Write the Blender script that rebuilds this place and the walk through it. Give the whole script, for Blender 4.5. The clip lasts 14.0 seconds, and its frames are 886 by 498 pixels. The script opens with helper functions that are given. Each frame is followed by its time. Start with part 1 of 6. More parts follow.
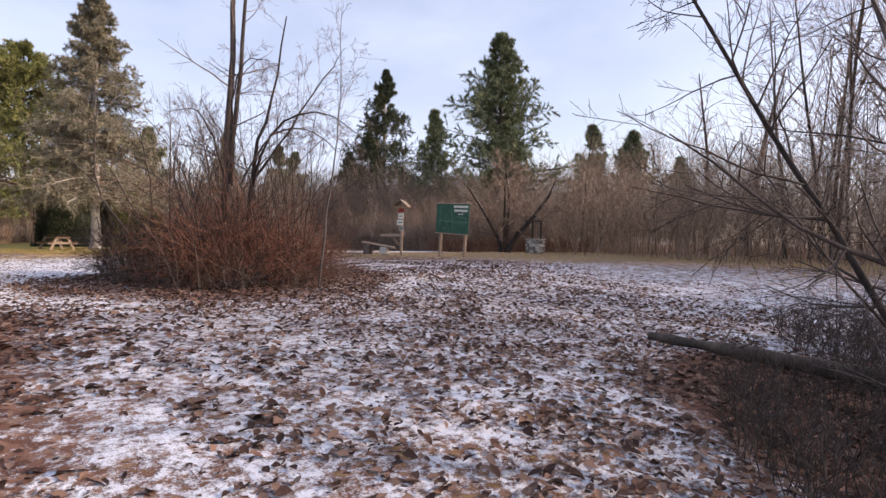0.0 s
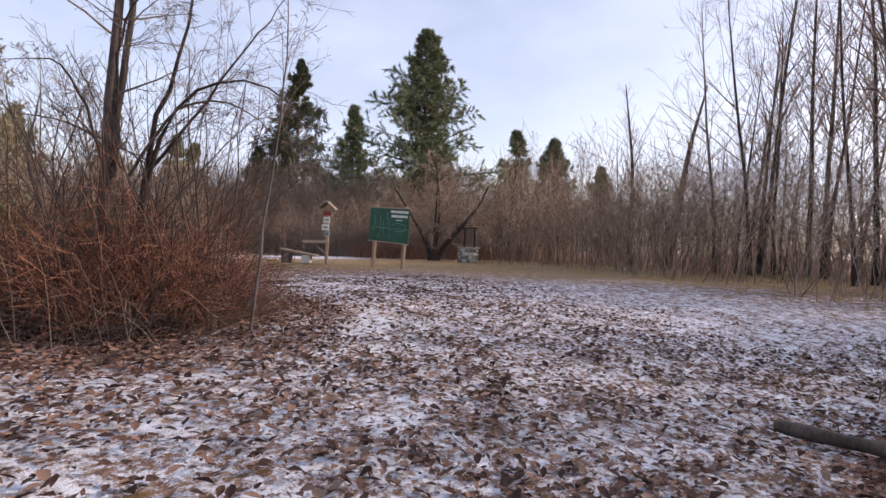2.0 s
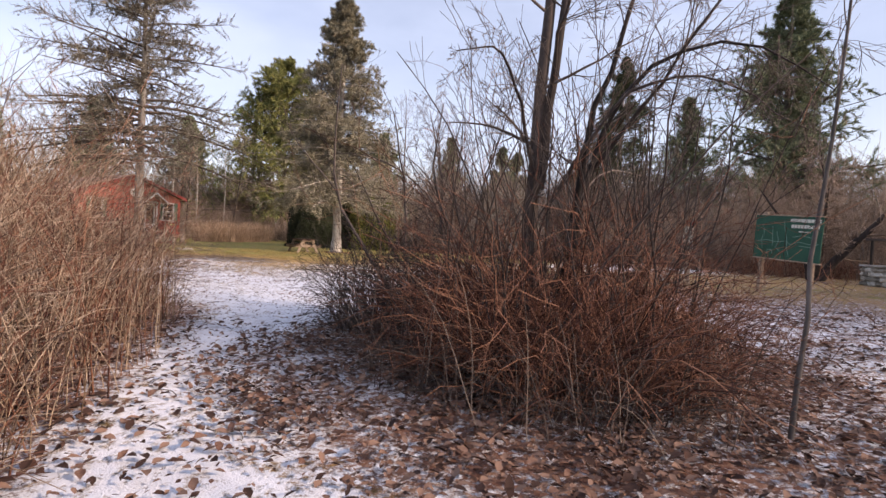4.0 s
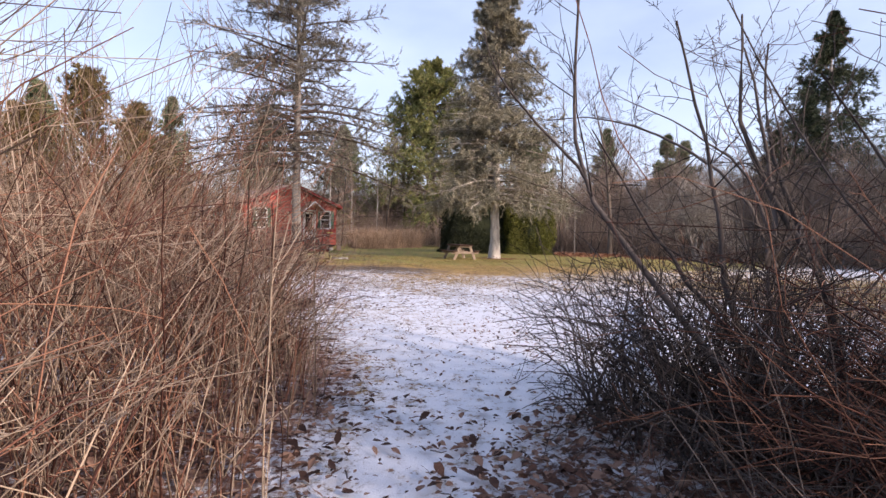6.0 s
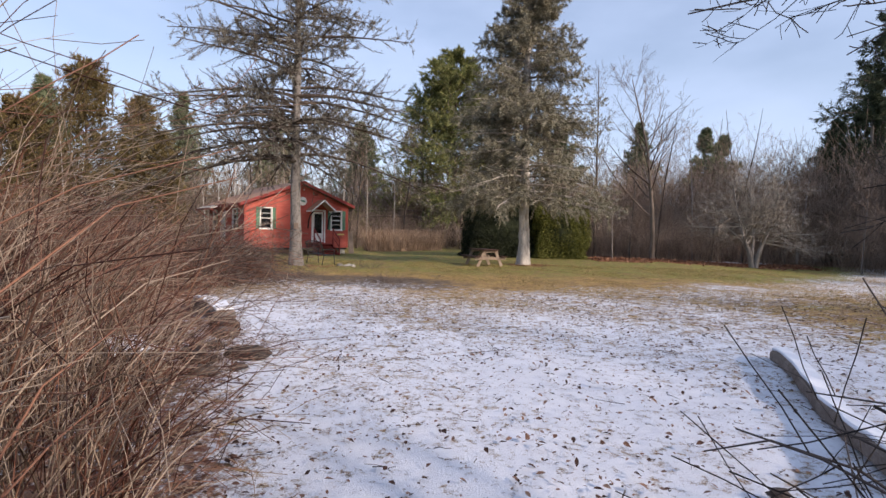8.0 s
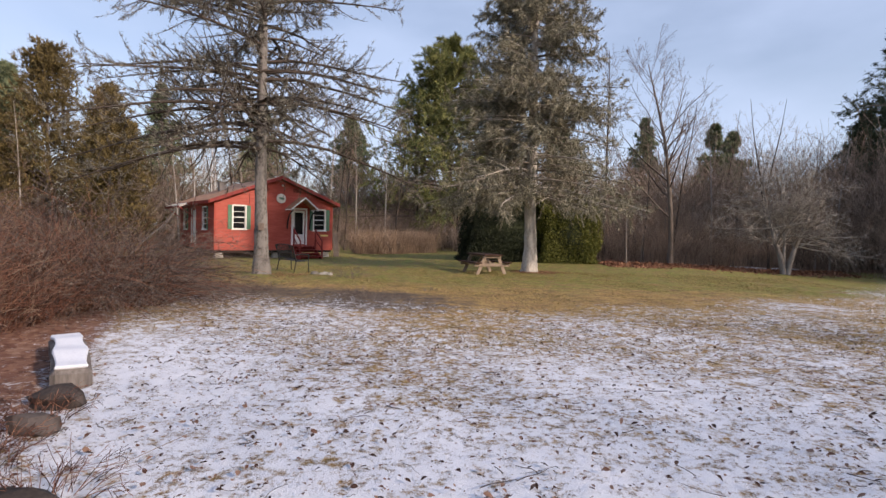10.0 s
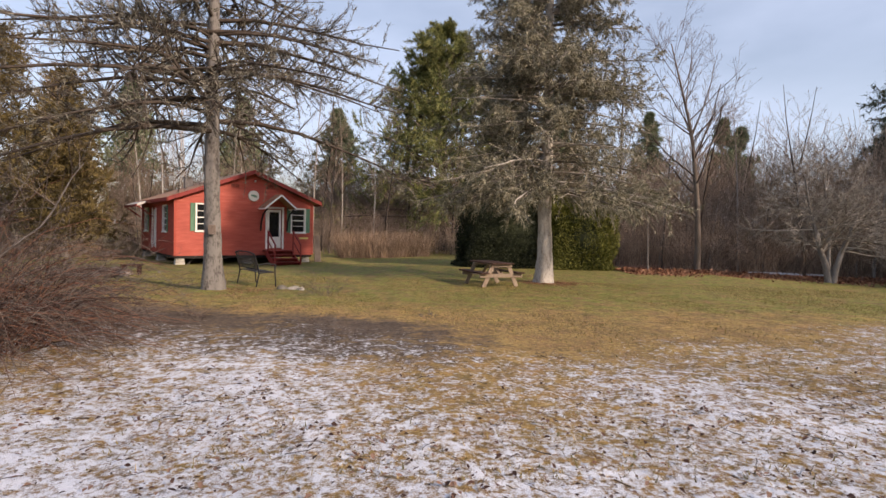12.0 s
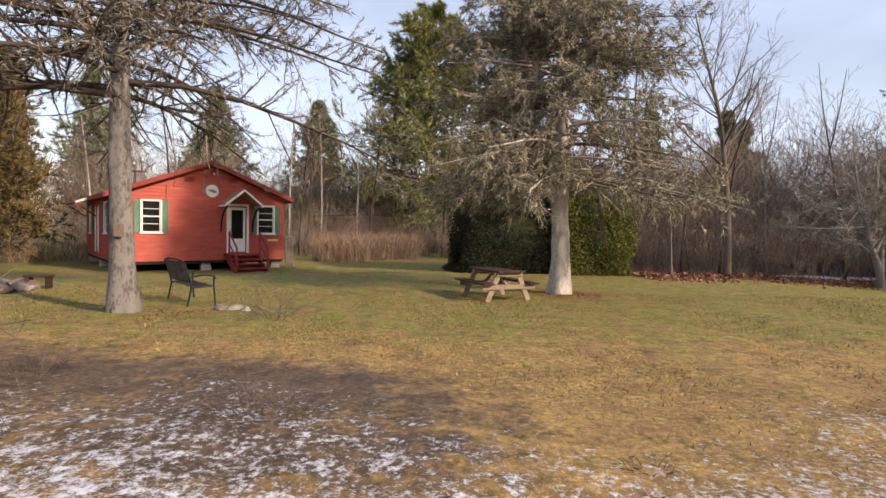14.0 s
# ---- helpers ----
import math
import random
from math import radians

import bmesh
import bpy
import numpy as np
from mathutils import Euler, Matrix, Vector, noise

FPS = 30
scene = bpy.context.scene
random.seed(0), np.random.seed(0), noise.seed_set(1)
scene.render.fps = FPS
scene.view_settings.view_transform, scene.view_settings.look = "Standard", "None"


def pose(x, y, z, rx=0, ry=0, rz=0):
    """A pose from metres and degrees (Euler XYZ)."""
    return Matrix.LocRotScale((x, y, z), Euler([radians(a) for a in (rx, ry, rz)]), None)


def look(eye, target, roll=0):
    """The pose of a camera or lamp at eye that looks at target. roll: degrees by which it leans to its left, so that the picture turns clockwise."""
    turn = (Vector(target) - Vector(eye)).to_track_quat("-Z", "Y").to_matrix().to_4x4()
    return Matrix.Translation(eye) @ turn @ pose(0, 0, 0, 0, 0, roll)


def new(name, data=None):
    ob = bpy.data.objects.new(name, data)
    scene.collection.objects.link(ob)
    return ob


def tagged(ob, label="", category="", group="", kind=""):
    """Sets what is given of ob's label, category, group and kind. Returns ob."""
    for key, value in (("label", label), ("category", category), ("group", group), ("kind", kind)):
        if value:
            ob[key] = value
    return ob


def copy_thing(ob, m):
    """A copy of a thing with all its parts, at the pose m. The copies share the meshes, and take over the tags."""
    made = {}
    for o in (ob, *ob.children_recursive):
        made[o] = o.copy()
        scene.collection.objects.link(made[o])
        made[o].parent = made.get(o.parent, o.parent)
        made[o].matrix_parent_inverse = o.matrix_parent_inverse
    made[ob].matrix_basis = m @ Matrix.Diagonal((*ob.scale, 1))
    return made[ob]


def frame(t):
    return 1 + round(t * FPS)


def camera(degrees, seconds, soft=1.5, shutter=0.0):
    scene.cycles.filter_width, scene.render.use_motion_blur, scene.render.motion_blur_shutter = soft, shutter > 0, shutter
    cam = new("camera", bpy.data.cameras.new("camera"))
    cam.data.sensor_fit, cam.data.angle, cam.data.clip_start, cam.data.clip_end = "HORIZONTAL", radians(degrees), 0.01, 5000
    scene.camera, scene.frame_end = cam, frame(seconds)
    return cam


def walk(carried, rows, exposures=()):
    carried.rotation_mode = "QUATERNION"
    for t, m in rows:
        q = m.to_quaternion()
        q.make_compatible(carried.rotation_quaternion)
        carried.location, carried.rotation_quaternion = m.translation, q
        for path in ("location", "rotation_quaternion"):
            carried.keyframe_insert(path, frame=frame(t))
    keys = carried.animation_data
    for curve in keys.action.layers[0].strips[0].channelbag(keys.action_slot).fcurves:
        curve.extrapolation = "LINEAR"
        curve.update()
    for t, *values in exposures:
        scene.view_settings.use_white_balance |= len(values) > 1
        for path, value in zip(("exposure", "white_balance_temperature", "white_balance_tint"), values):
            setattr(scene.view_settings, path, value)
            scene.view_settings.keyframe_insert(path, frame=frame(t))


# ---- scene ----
cam = camera(79.0, 14.0)
PATH = [
    (0.0, (-0.047, -9.652, 0.886), (1.185, -8.076, 0.852), 0.9),
    (0.5, (0.157, -9.060, 0.971), (1.475, -7.556, 0.940), 1.1),
    (1.0, (0.382, -8.347, 1.070), (1.778, -6.915, 1.044), 1.6),
    (1.5, (0.578, -7.650, 1.112), (2.022, -6.267, 1.090), 2.0),
    (2.0, (0.790, -7.010, 1.160), (2.270, -5.665, 1.141), 2.1),
    (2.5, (1.010, -6.175, 1.160), (2.407, -4.744, 1.141), 2.2),
    (3.0, (1.050, -5.276, 1.170), (2.191, -3.633, 1.140), 2.7),
    (3.5, (0.780, -4.600, 1.220), (1.591, -2.772, 1.194), 3.1),
    (4.0, (0.520, -4.130, 1.350), (1.080, -2.210, 1.300), 2.9),
    (4.2, (0.430, -3.840, 1.370), (0.893, -1.895, 1.318), 2.7),
    (6.3, (-0.001, -0.023, 1.405), (0.004, 1.976, 1.339), 1.70),
    (6.5, (-0.005, 0.264, 1.393), (-0.023, 2.263, 1.325), 2.00),
    (7.0, (-0.037, 1.214, 1.411), (-0.083, 3.212, 1.344), 1.70),
    (7.5, (-0.009, 2.094, 1.475), (-0.061, 4.092, 1.406), 1.40),
    (8.0, (0.052, 2.955, 1.540), (0.014, 4.953, 1.472), 1.30),
    (8.5, (0.113, 3.795, 1.582), (0.086, 5.794, 1.514), 1.30),
    (11.0, (-0.082, 8.059, 1.667), (-0.098, 10.057, 1.598), 1.60),
    (11.5, (-0.166, 8.992, 1.711), (-0.167, 10.991, 1.642), 1.50),
    (12.0, (-0.232, 9.872, 1.723), (-0.220, 11.871, 1.654), 1.40),
    (12.5, (-0.244, 10.772, 1.752), (-0.221, 12.771, 1.684), 1.20),
    (13.0, (-0.260, 11.630, 1.717), (-0.232, 13.629, 1.649), 1.10),
    (13.5, (-0.223, 12.573, 1.708), (-0.181, 14.572, 1.642), 1.00),
    (14.0, (-0.290, 13.439, 1.699), (-0.237, 15.437, 1.632), 1.10),
]
walk(cam, [(t, look(eye, aim, roll)) for t, eye, aim, roll in PATH], [(0, 0.88, 7800, 27), (4, 0.84, 7850, 27), (6.5, 0.9, 7000, 25), (8.5, 0.45, 6950, 20), (11, 0.44, 7400, 22), (14, 0.77, 7950, 22)])

# ---- light: low winter sun through thin haze, from beyond the eastern woods ----
SUN_AZ = math.atan2(0.82, -0.57)          # clockwise from +y
SUN_EL = radians(25)
world = bpy.data.worlds.new("world")
scene.world = world
world.use_nodes = True
wn, wl = world.node_tree.nodes, world.node_tree.links
sky = wn.new("ShaderNodeTexSky")
sky.sky_type, sky.sun_disc = "NISHITA", False
sky.sun_elevation, sky.sun_rotation = SUN_EL, SUN_AZ
sky.air_density, sky.dust_density, sky.ozone_density = 1.0, 1.2, 1.5
cloud_pos = wn.new("ShaderNodeTexCoord")
cloud_map = wn.new("ShaderNodeMapping")
cloud_map.inputs["Scale"].default_value = (1.2, 1.2, 3.0)
cloud = wn.new("ShaderNodeTexNoise")
cloud.inputs["Scale"].default_value, cloud.inputs["Detail"].default_value = 1.6, 6
cloud_ramp = wn.new("ShaderNodeValToRGB")
cloud_ramp.color_ramp.elements[0].position, cloud_ramp.color_ramp.elements[1].position = 0.36, 0.72
cloud_ramp.color_ramp.elements[0].color = (0.2, 0.2, 0.2, 1)
cloud_ramp.color_ramp.elements[1].color = (0.78, 0.78, 0.78, 1)
cloud_mix = wn.new("ShaderNodeMixRGB")
cloud_mix.inputs[2].default_value = (3.5, 4.75, 6.7, 1)
wl.new(cloud_pos.outputs["Generated"], cloud_map.inputs[0])
wl.new(cloud_map.outputs[0], cloud.inputs["Vector"])
wl.new(cloud.outputs[0], cloud_ramp.inputs[0])
wl.new(cloud_ramp.outputs[0], cloud_mix.inputs[0])
wl.new(sky.outputs[0], cloud_mix.inputs[1])
wl.new(cloud_mix.outputs[0], wn["Background"].inputs[0])
wn["Background"].inputs[1].default_value = 0.13
sun = new("sun", bpy.data.lights.new("sun", "SUN"))
sun.data.energy, sun.data.angle, sun.data.color = 3.1, radians(2.5), (1.0, 0.9, 0.76)
sun_way = Vector((0.82 * math.cos(SUN_EL), -0.57 * math.cos(SUN_EL), math.sin(SUN_EL)))
sun.rotation_mode = "QUATERNION"
sun.rotation_quaternion = sun_way.to_track_quat("Z", "Y")
sun.location = (60, -40, 40)

# ---- materials ----
def nodes_of(name):
    m = bpy.data.materials.new(name)
    m.use_nodes = True
    return m, m.node_tree.nodes, m.node_tree.links, m.node_tree.nodes["Principled BSDF"]


def ramp_node(nt, stops):
    r = nt.new("ShaderNodeValToRGB")
    e = r.color_ramp.elements
    while len(e) < len(stops):
        e.new(0.5)
    for el, (p, c) in zip(e, stops):
        el.position, el.color = p, (*c, 1)
    return r


def surface(name, stops, scale=8.0, stretch=(1, 1, 1), rough=0.85, bump=0.3, fine=60.0, spread=0.35, metal=0.0, island=False, spec=0.3):
    """A weathered surface: two scales of noise, bump, and a shift from piece to piece."""
    m, nt, ln, bs = nodes_of(name)
    tc, mp = nt.new("ShaderNodeTexCoord"), nt.new("ShaderNodeMapping")
    mp.inputs["Scale"].default_value = stretch
    ln.new(tc.outputs["Object"], mp.inputs[0])
    a, b = nt.new("ShaderNodeTexNoise"), nt.new("ShaderNodeTexNoise")
    a.inputs["Scale"].default_value, b.inputs["Scale"].default_value = scale, fine
    a.inputs["Detail"].default_value = b.inputs["Detail"].default_value = 5
    for n in (a, b):
        ln.new(mp.outputs[0], n.inputs["Vector"])
    if island:
        g = nt.new("ShaderNodeNewGeometry")
        var = g.outputs["Random Per Island"]
    else:
        g = nt.new("ShaderNodeObjectInfo")
        var = g.outputs["Random"]
    mix = nt.new("ShaderNodeMath")
    mix.operation = "MULTIPLY_ADD"
    mix.inputs[1].default_value = 0.45
    ln.new(b.outputs[0], mix.inputs[0])
    sc = nt.new("ShaderNodeMath")
    sc.operation = "MULTIPLY"
    sc.inputs[1].default_value = 0.55
    ln.new(a.outputs[0], sc.inputs[0])
    ln.new(sc.outputs[0], mix.inputs[2])
    sh = nt.new("ShaderNodeMath")
    sh.operation = "MULTIPLY_ADD"
    sh.inputs[1].default_value = spread
    ln.new(var, sh.inputs[0])
    off = nt.new("ShaderNodeMath")
    off.operation = "SUBTRACT"
    off.inputs[1].default_value = spread / 2
    ln.new(mix.outputs[0], off.inputs[0])
    ln.new(off.outputs[0], sh.inputs[2])
    r = ramp_node(nt, stops)
    ln.new(sh.outputs[0], r.inputs[0])
    ln.new(r.outputs[0], bs.inputs["Base Color"])
    bs.inputs["Roughness"].default_value, bs.inputs["Metallic"].default_value = rough, metal
    bs.inputs["Specular IOR Level"].default_value = spec
    if bump:
        bp = nt.new("ShaderNodeBump")
        bp.inputs["Strength"].default_value, bp.inputs["Distance"].default_value = bump, 0.01
        ln.new(mix.outputs[0], bp.inputs["Height"])
        ln.new(bp.outputs[0], bs.inputs["Normal"])
    return m


def tones(a, b, c):
    return [(0.28, a), (0.5, b), (0.72, c)]


M_BARK = surface("grey_bark", tones((0.07, 0.06, 0.054), (0.165, 0.145, 0.132), (0.29, 0.265, 0.245)), 5, (1, 1, 0.25), bump=0.9, fine=30)
M_BARK_DARK = surface("dark_bark", tones((0.02, 0.016, 0.015), (0.055, 0.043, 0.038), (0.11, 0.088, 0.078)), 6, (1, 1, 0.3), bump=0.7, fine=40)
M_TWIG = surface("grey_brown_twigs", tones((0.06, 0.044, 0.037), (0.13, 0.1, 0.085), (0.22, 0.18, 0.155)), 3, bump=0, spread=0.6, island=True)
# woodland twigs, base colour lightened to stand for haze
M_TWIG_FAR = surface("haze_pale_twigs", tones((0.12, 0.085, 0.066), (0.245, 0.178, 0.136), (0.37, 0.29, 0.232)), 1, bump=0, spread=0.5, island=True)
M_REDTWIG = surface("red_brown_stems", tones((0.045, 0.016, 0.011), (0.14, 0.055, 0.036), (0.3, 0.15, 0.095)), 4, bump=0, spread=0.7, island=True)
M_TAN = surface("dry_tan_stems", tones((0.14, 0.095, 0.066), (0.28, 0.2, 0.142), (0.46, 0.355, 0.262)), 4, bump=0, spread=0.7, island=True)
M_REED = surface("dry_reeds", tones((0.17, 0.112, 0.075), (0.3, 0.21, 0.145), (0.44, 0.32, 0.23)), 4, bump=0, spread=0.6, island=True)
M_SPRUCE = surface("spruce_needles", tones((0.09, 0.09, 0.062), (0.21, 0.2, 0.14), (0.38, 0.345, 0.25)), 2, bump=0, spread=0.6, island=True)
M_DEADSPRUCE = surface("thin_grey_needles", tones((0.07, 0.066, 0.05), (0.15, 0.14, 0.11), (0.26, 0.24, 0.195)), 2, bump=0, spread=0.6, island=True)
M_DARKSPRUCE = surface("dark_spruce_needles", tones((0.022, 0.032, 0.018), (0.05, 0.066, 0.036), (0.095, 0.115, 0.062)), 2, bump=0, spread=0.6, island=True)
M_PINE = surface("pine_needles", tones((0.07, 0.09, 0.03), (0.16, 0.175, 0.06), (0.28, 0.28, 0.1)), 1, bump=0, spread=0.6, island=True)
M_PINEBLUE = surface("green_pine_needles", tones((0.07, 0.1, 0.058), (0.15, 0.185, 0.105), (0.26, 0.29, 0.17)), 1, bump=0, spread=0.6, island=True)
M_CEDAR = surface("olive_cedar_leaves", tones((0.06, 0.046, 0.018), (0.13, 0.098, 0.038), (0.22, 0.165, 0.068)), 1, bump=0, spread=0.6, island=True)
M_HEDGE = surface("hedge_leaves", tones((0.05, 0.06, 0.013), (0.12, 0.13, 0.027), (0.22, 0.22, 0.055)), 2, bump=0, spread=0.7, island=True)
# hedge leaves with deep shade put into the colour
M_HEDGE_SHADE = surface("shaded_hedge_leaves", tones((0.008, 0.012, 0.007), (0.02, 0.028, 0.015), (0.045, 0.055, 0.026)), 2, bump=0, spread=0.6, island=True)
M_LEAF = surface("fallen_leaves", tones((0.045, 0.022, 0.016), (0.115, 0.056, 0.039), (0.23, 0.138, 0.1)), 9, bump=0, spread=0.9, island=True)
M_RUSSET = surface("russet_leaves", tones((0.12, 0.045, 0.025), (0.24, 0.105, 0.06), (0.38, 0.2, 0.12)), 3, bump=0, spread=0.8, island=True)
M_GRASS = surface("lawn_blades", tones((0.1, 0.09, 0.025), (0.24, 0.19, 0.06), (0.46, 0.34, 0.16)), 0.5, bump=0, spread=0.6, island=True)
M_RED = surface("red_painted_siding", tones((0.25, 0.04, 0.03), (0.41, 0.07, 0.046), (0.5, 0.115, 0.078)), 1.5, (1, 1, 6), rough=0.6, bump=0.2, fine=25, spread=0.1)
M_REDTRIM = surface("dark_red_paint", tones((0.16, 0.02, 0.02), (0.26, 0.035, 0.03), (0.33, 0.06, 0.045)), 4, rough=0.6, spread=0.1)
M_ROOF = surface("rusty_brown_roofing", tones((0.2, 0.1, 0.06), (0.36, 0.19, 0.11), (0.48, 0.28, 0.17)), 1.6, (4, 0.6, 1), rough=0.7, bump=0.3)
M_ROOFGREY = surface("grey_roofing_felt", tones((0.25, 0.23, 0.21), (0.4, 0.37, 0.34), (0.55, 0.52, 0.48)), 2, rough=0.9)
M_WHITE = surface("white_trim_paint", tones((0.6, 0.58, 0.54), (0.78, 0.76, 0.72), (0.86, 0.85, 0.82)), 5, rough=0.55, bump=0.1, spread=0.08)
M_GREENPAINT = surface("green_shutter_paint", tones((0.05, 0.13, 0.08), (0.09, 0.2, 0.13), (0.16, 0.29, 0.19)), 4, (6, 6, 1), rough=0.6, spread=0.15)
M_SIGN = surface("green_sign_paint", tones((0.008, 0.05, 0.032), (0.014, 0.085, 0.055), (0.03, 0.12, 0.08)), 2, rough=0.5, bump=0.1, spread=0.05)
M_SIGNLINE = surface("pale_green_lines", tones((0.11, 0.24, 0.19), (0.17, 0.3, 0.25), (0.25, 0.4, 0.33)), 3, bump=0, spread=0.05)
M_CREAM = surface("cream_lettering", tones((0.5, 0.5, 0.42), (0.62, 0.62, 0.54), (0.7, 0.7, 0.63)), 3, bump=0, spread=0.05)
M_POST = surface("weathered_post_wood", tones((0.16, 0.11, 0.075), (0.3, 0.215, 0.155), (0.42, 0.33, 0.25)), 3, (8, 8, 1), bump=0.3)
M_WOODPALE = surface("bare_pale_wood", tones((0.17, 0.125, 0.09), (0.28, 0.215, 0.16), (0.38, 0.31, 0.24)), 3, (8, 8, 1), bump=0.3, spread=0.15)
M_WOODBROWN = surface("brown_stained_wood", tones((0.03, 0.014, 0.01), (0.06, 0.03, 0.022), (0.1, 0.055, 0.042)), 3, (2, 8, 8), bump=0.3)
M_BLACK = surface("black_painted_steel", tones((0.008, 0.008, 0.009), (0.016, 0.016, 0.018), (0.03, 0.03, 0.03)), 8, rough=0.6, bump=0.05, spec=0.25)
M_STONE = surface("field_stone", tones((0.16, 0.145, 0.12), (0.32, 0.295, 0.25), (0.5, 0.47, 0.42)), 4, bump=0.6, spread=0.6)
M_CONCRETE = surface("pale_concrete", tones((0.28, 0.26, 0.23), (0.42, 0.4, 0.36), (0.55, 0.53, 0.49)), 5, bump=0.4)
M_DARK = surface("dark_interior", tones((0.012, 0.011, 0.01), (0.02, 0.018, 0.017), (0.03, 0.028, 0.026)), 3)
M_SNOW = surface("old_snow", tones((0.62, 0.64, 0.7), (0.74, 0.76, 0.81), (0.82, 0.84, 0.88)), 5, rough=0.7, bump=0.5, spread=0.05)
M_LOG = surface("weathered_log", tones((0.07, 0.05, 0.04), (0.15, 0.115, 0.095), (0.26, 0.21, 0.18)), 4, (1, 1, 1), bump=0.8, fine=35)
M_YELLOW = surface("faded_yellow_board", tones((0.5, 0.38, 0.1), (0.62, 0.48, 0.15), (0.7, 0.58, 0.25)), 4)
M_MEDAL = surface("cream_round_plaque", tones((0.5, 0.47, 0.4), (0.68, 0.65, 0.57), (0.76, 0.74, 0.68)), 6)
# grey bark lightened so that sunlight on the trunk is in the colour
M_BARK_SUNLIT = surface("sunlit_spruce_bark", [(0.35, (0.13, 0.11, 0.095)), (0.46, (0.34, 0.31, 0.275)), (0.6, (0.5, 0.465, 0.42))], 7, (1, 1, 0.4), bump=0.9, fine=30)
M_BARK_OLD = surface("scaly_grey_bark", [(0.4, (0.022, 0.02, 0.018)), (0.49, (0.095, 0.086, 0.08)), (0.62, (0.2, 0.187, 0.175))], 7, (1, 1, 0.45), bump=1.0, fine=26)
M_BARK_BROWN = surface("brown_young_bark", tones((0.045, 0.034, 0.027), (0.105, 0.082, 0.066), (0.19, 0.155, 0.13)), 6, (1, 1, 0.3), bump=0.7, fine=35)
# lighter copy of the woodland twigs, with sunlight put into the brown
M_BRUSH_SUN = surface("sunlit_brush_stems", tones((0.13, 0.088, 0.064), (0.28, 0.205, 0.155), (0.44, 0.345, 0.275)), 1, bump=0, spread=0.6, island=True)
M_BOUGH = surface("pale_dead_boughs", tones((0.14, 0.12, 0.1), (0.28, 0.245, 0.21), (0.44, 0.4, 0.35)), 3, bump=0, spread=0.7, island=True)
M_BIRCH = surface("pale_birch_bark", tones((0.22, 0.19, 0.16), (0.42, 0.39, 0.35), (0.58, 0.55, 0.51)), 3, (1, 1, 3), bump=0.3)
M_GLASS, _n, _l, _b = nodes_of("window_glass")
_b.inputs["Base Color"].default_value = (0.03, 0.035, 0.04, 1)
_b.inputs["Roughness"].default_value, _b.inputs["Transmission Weight"].default_value = 0.03, 0.6


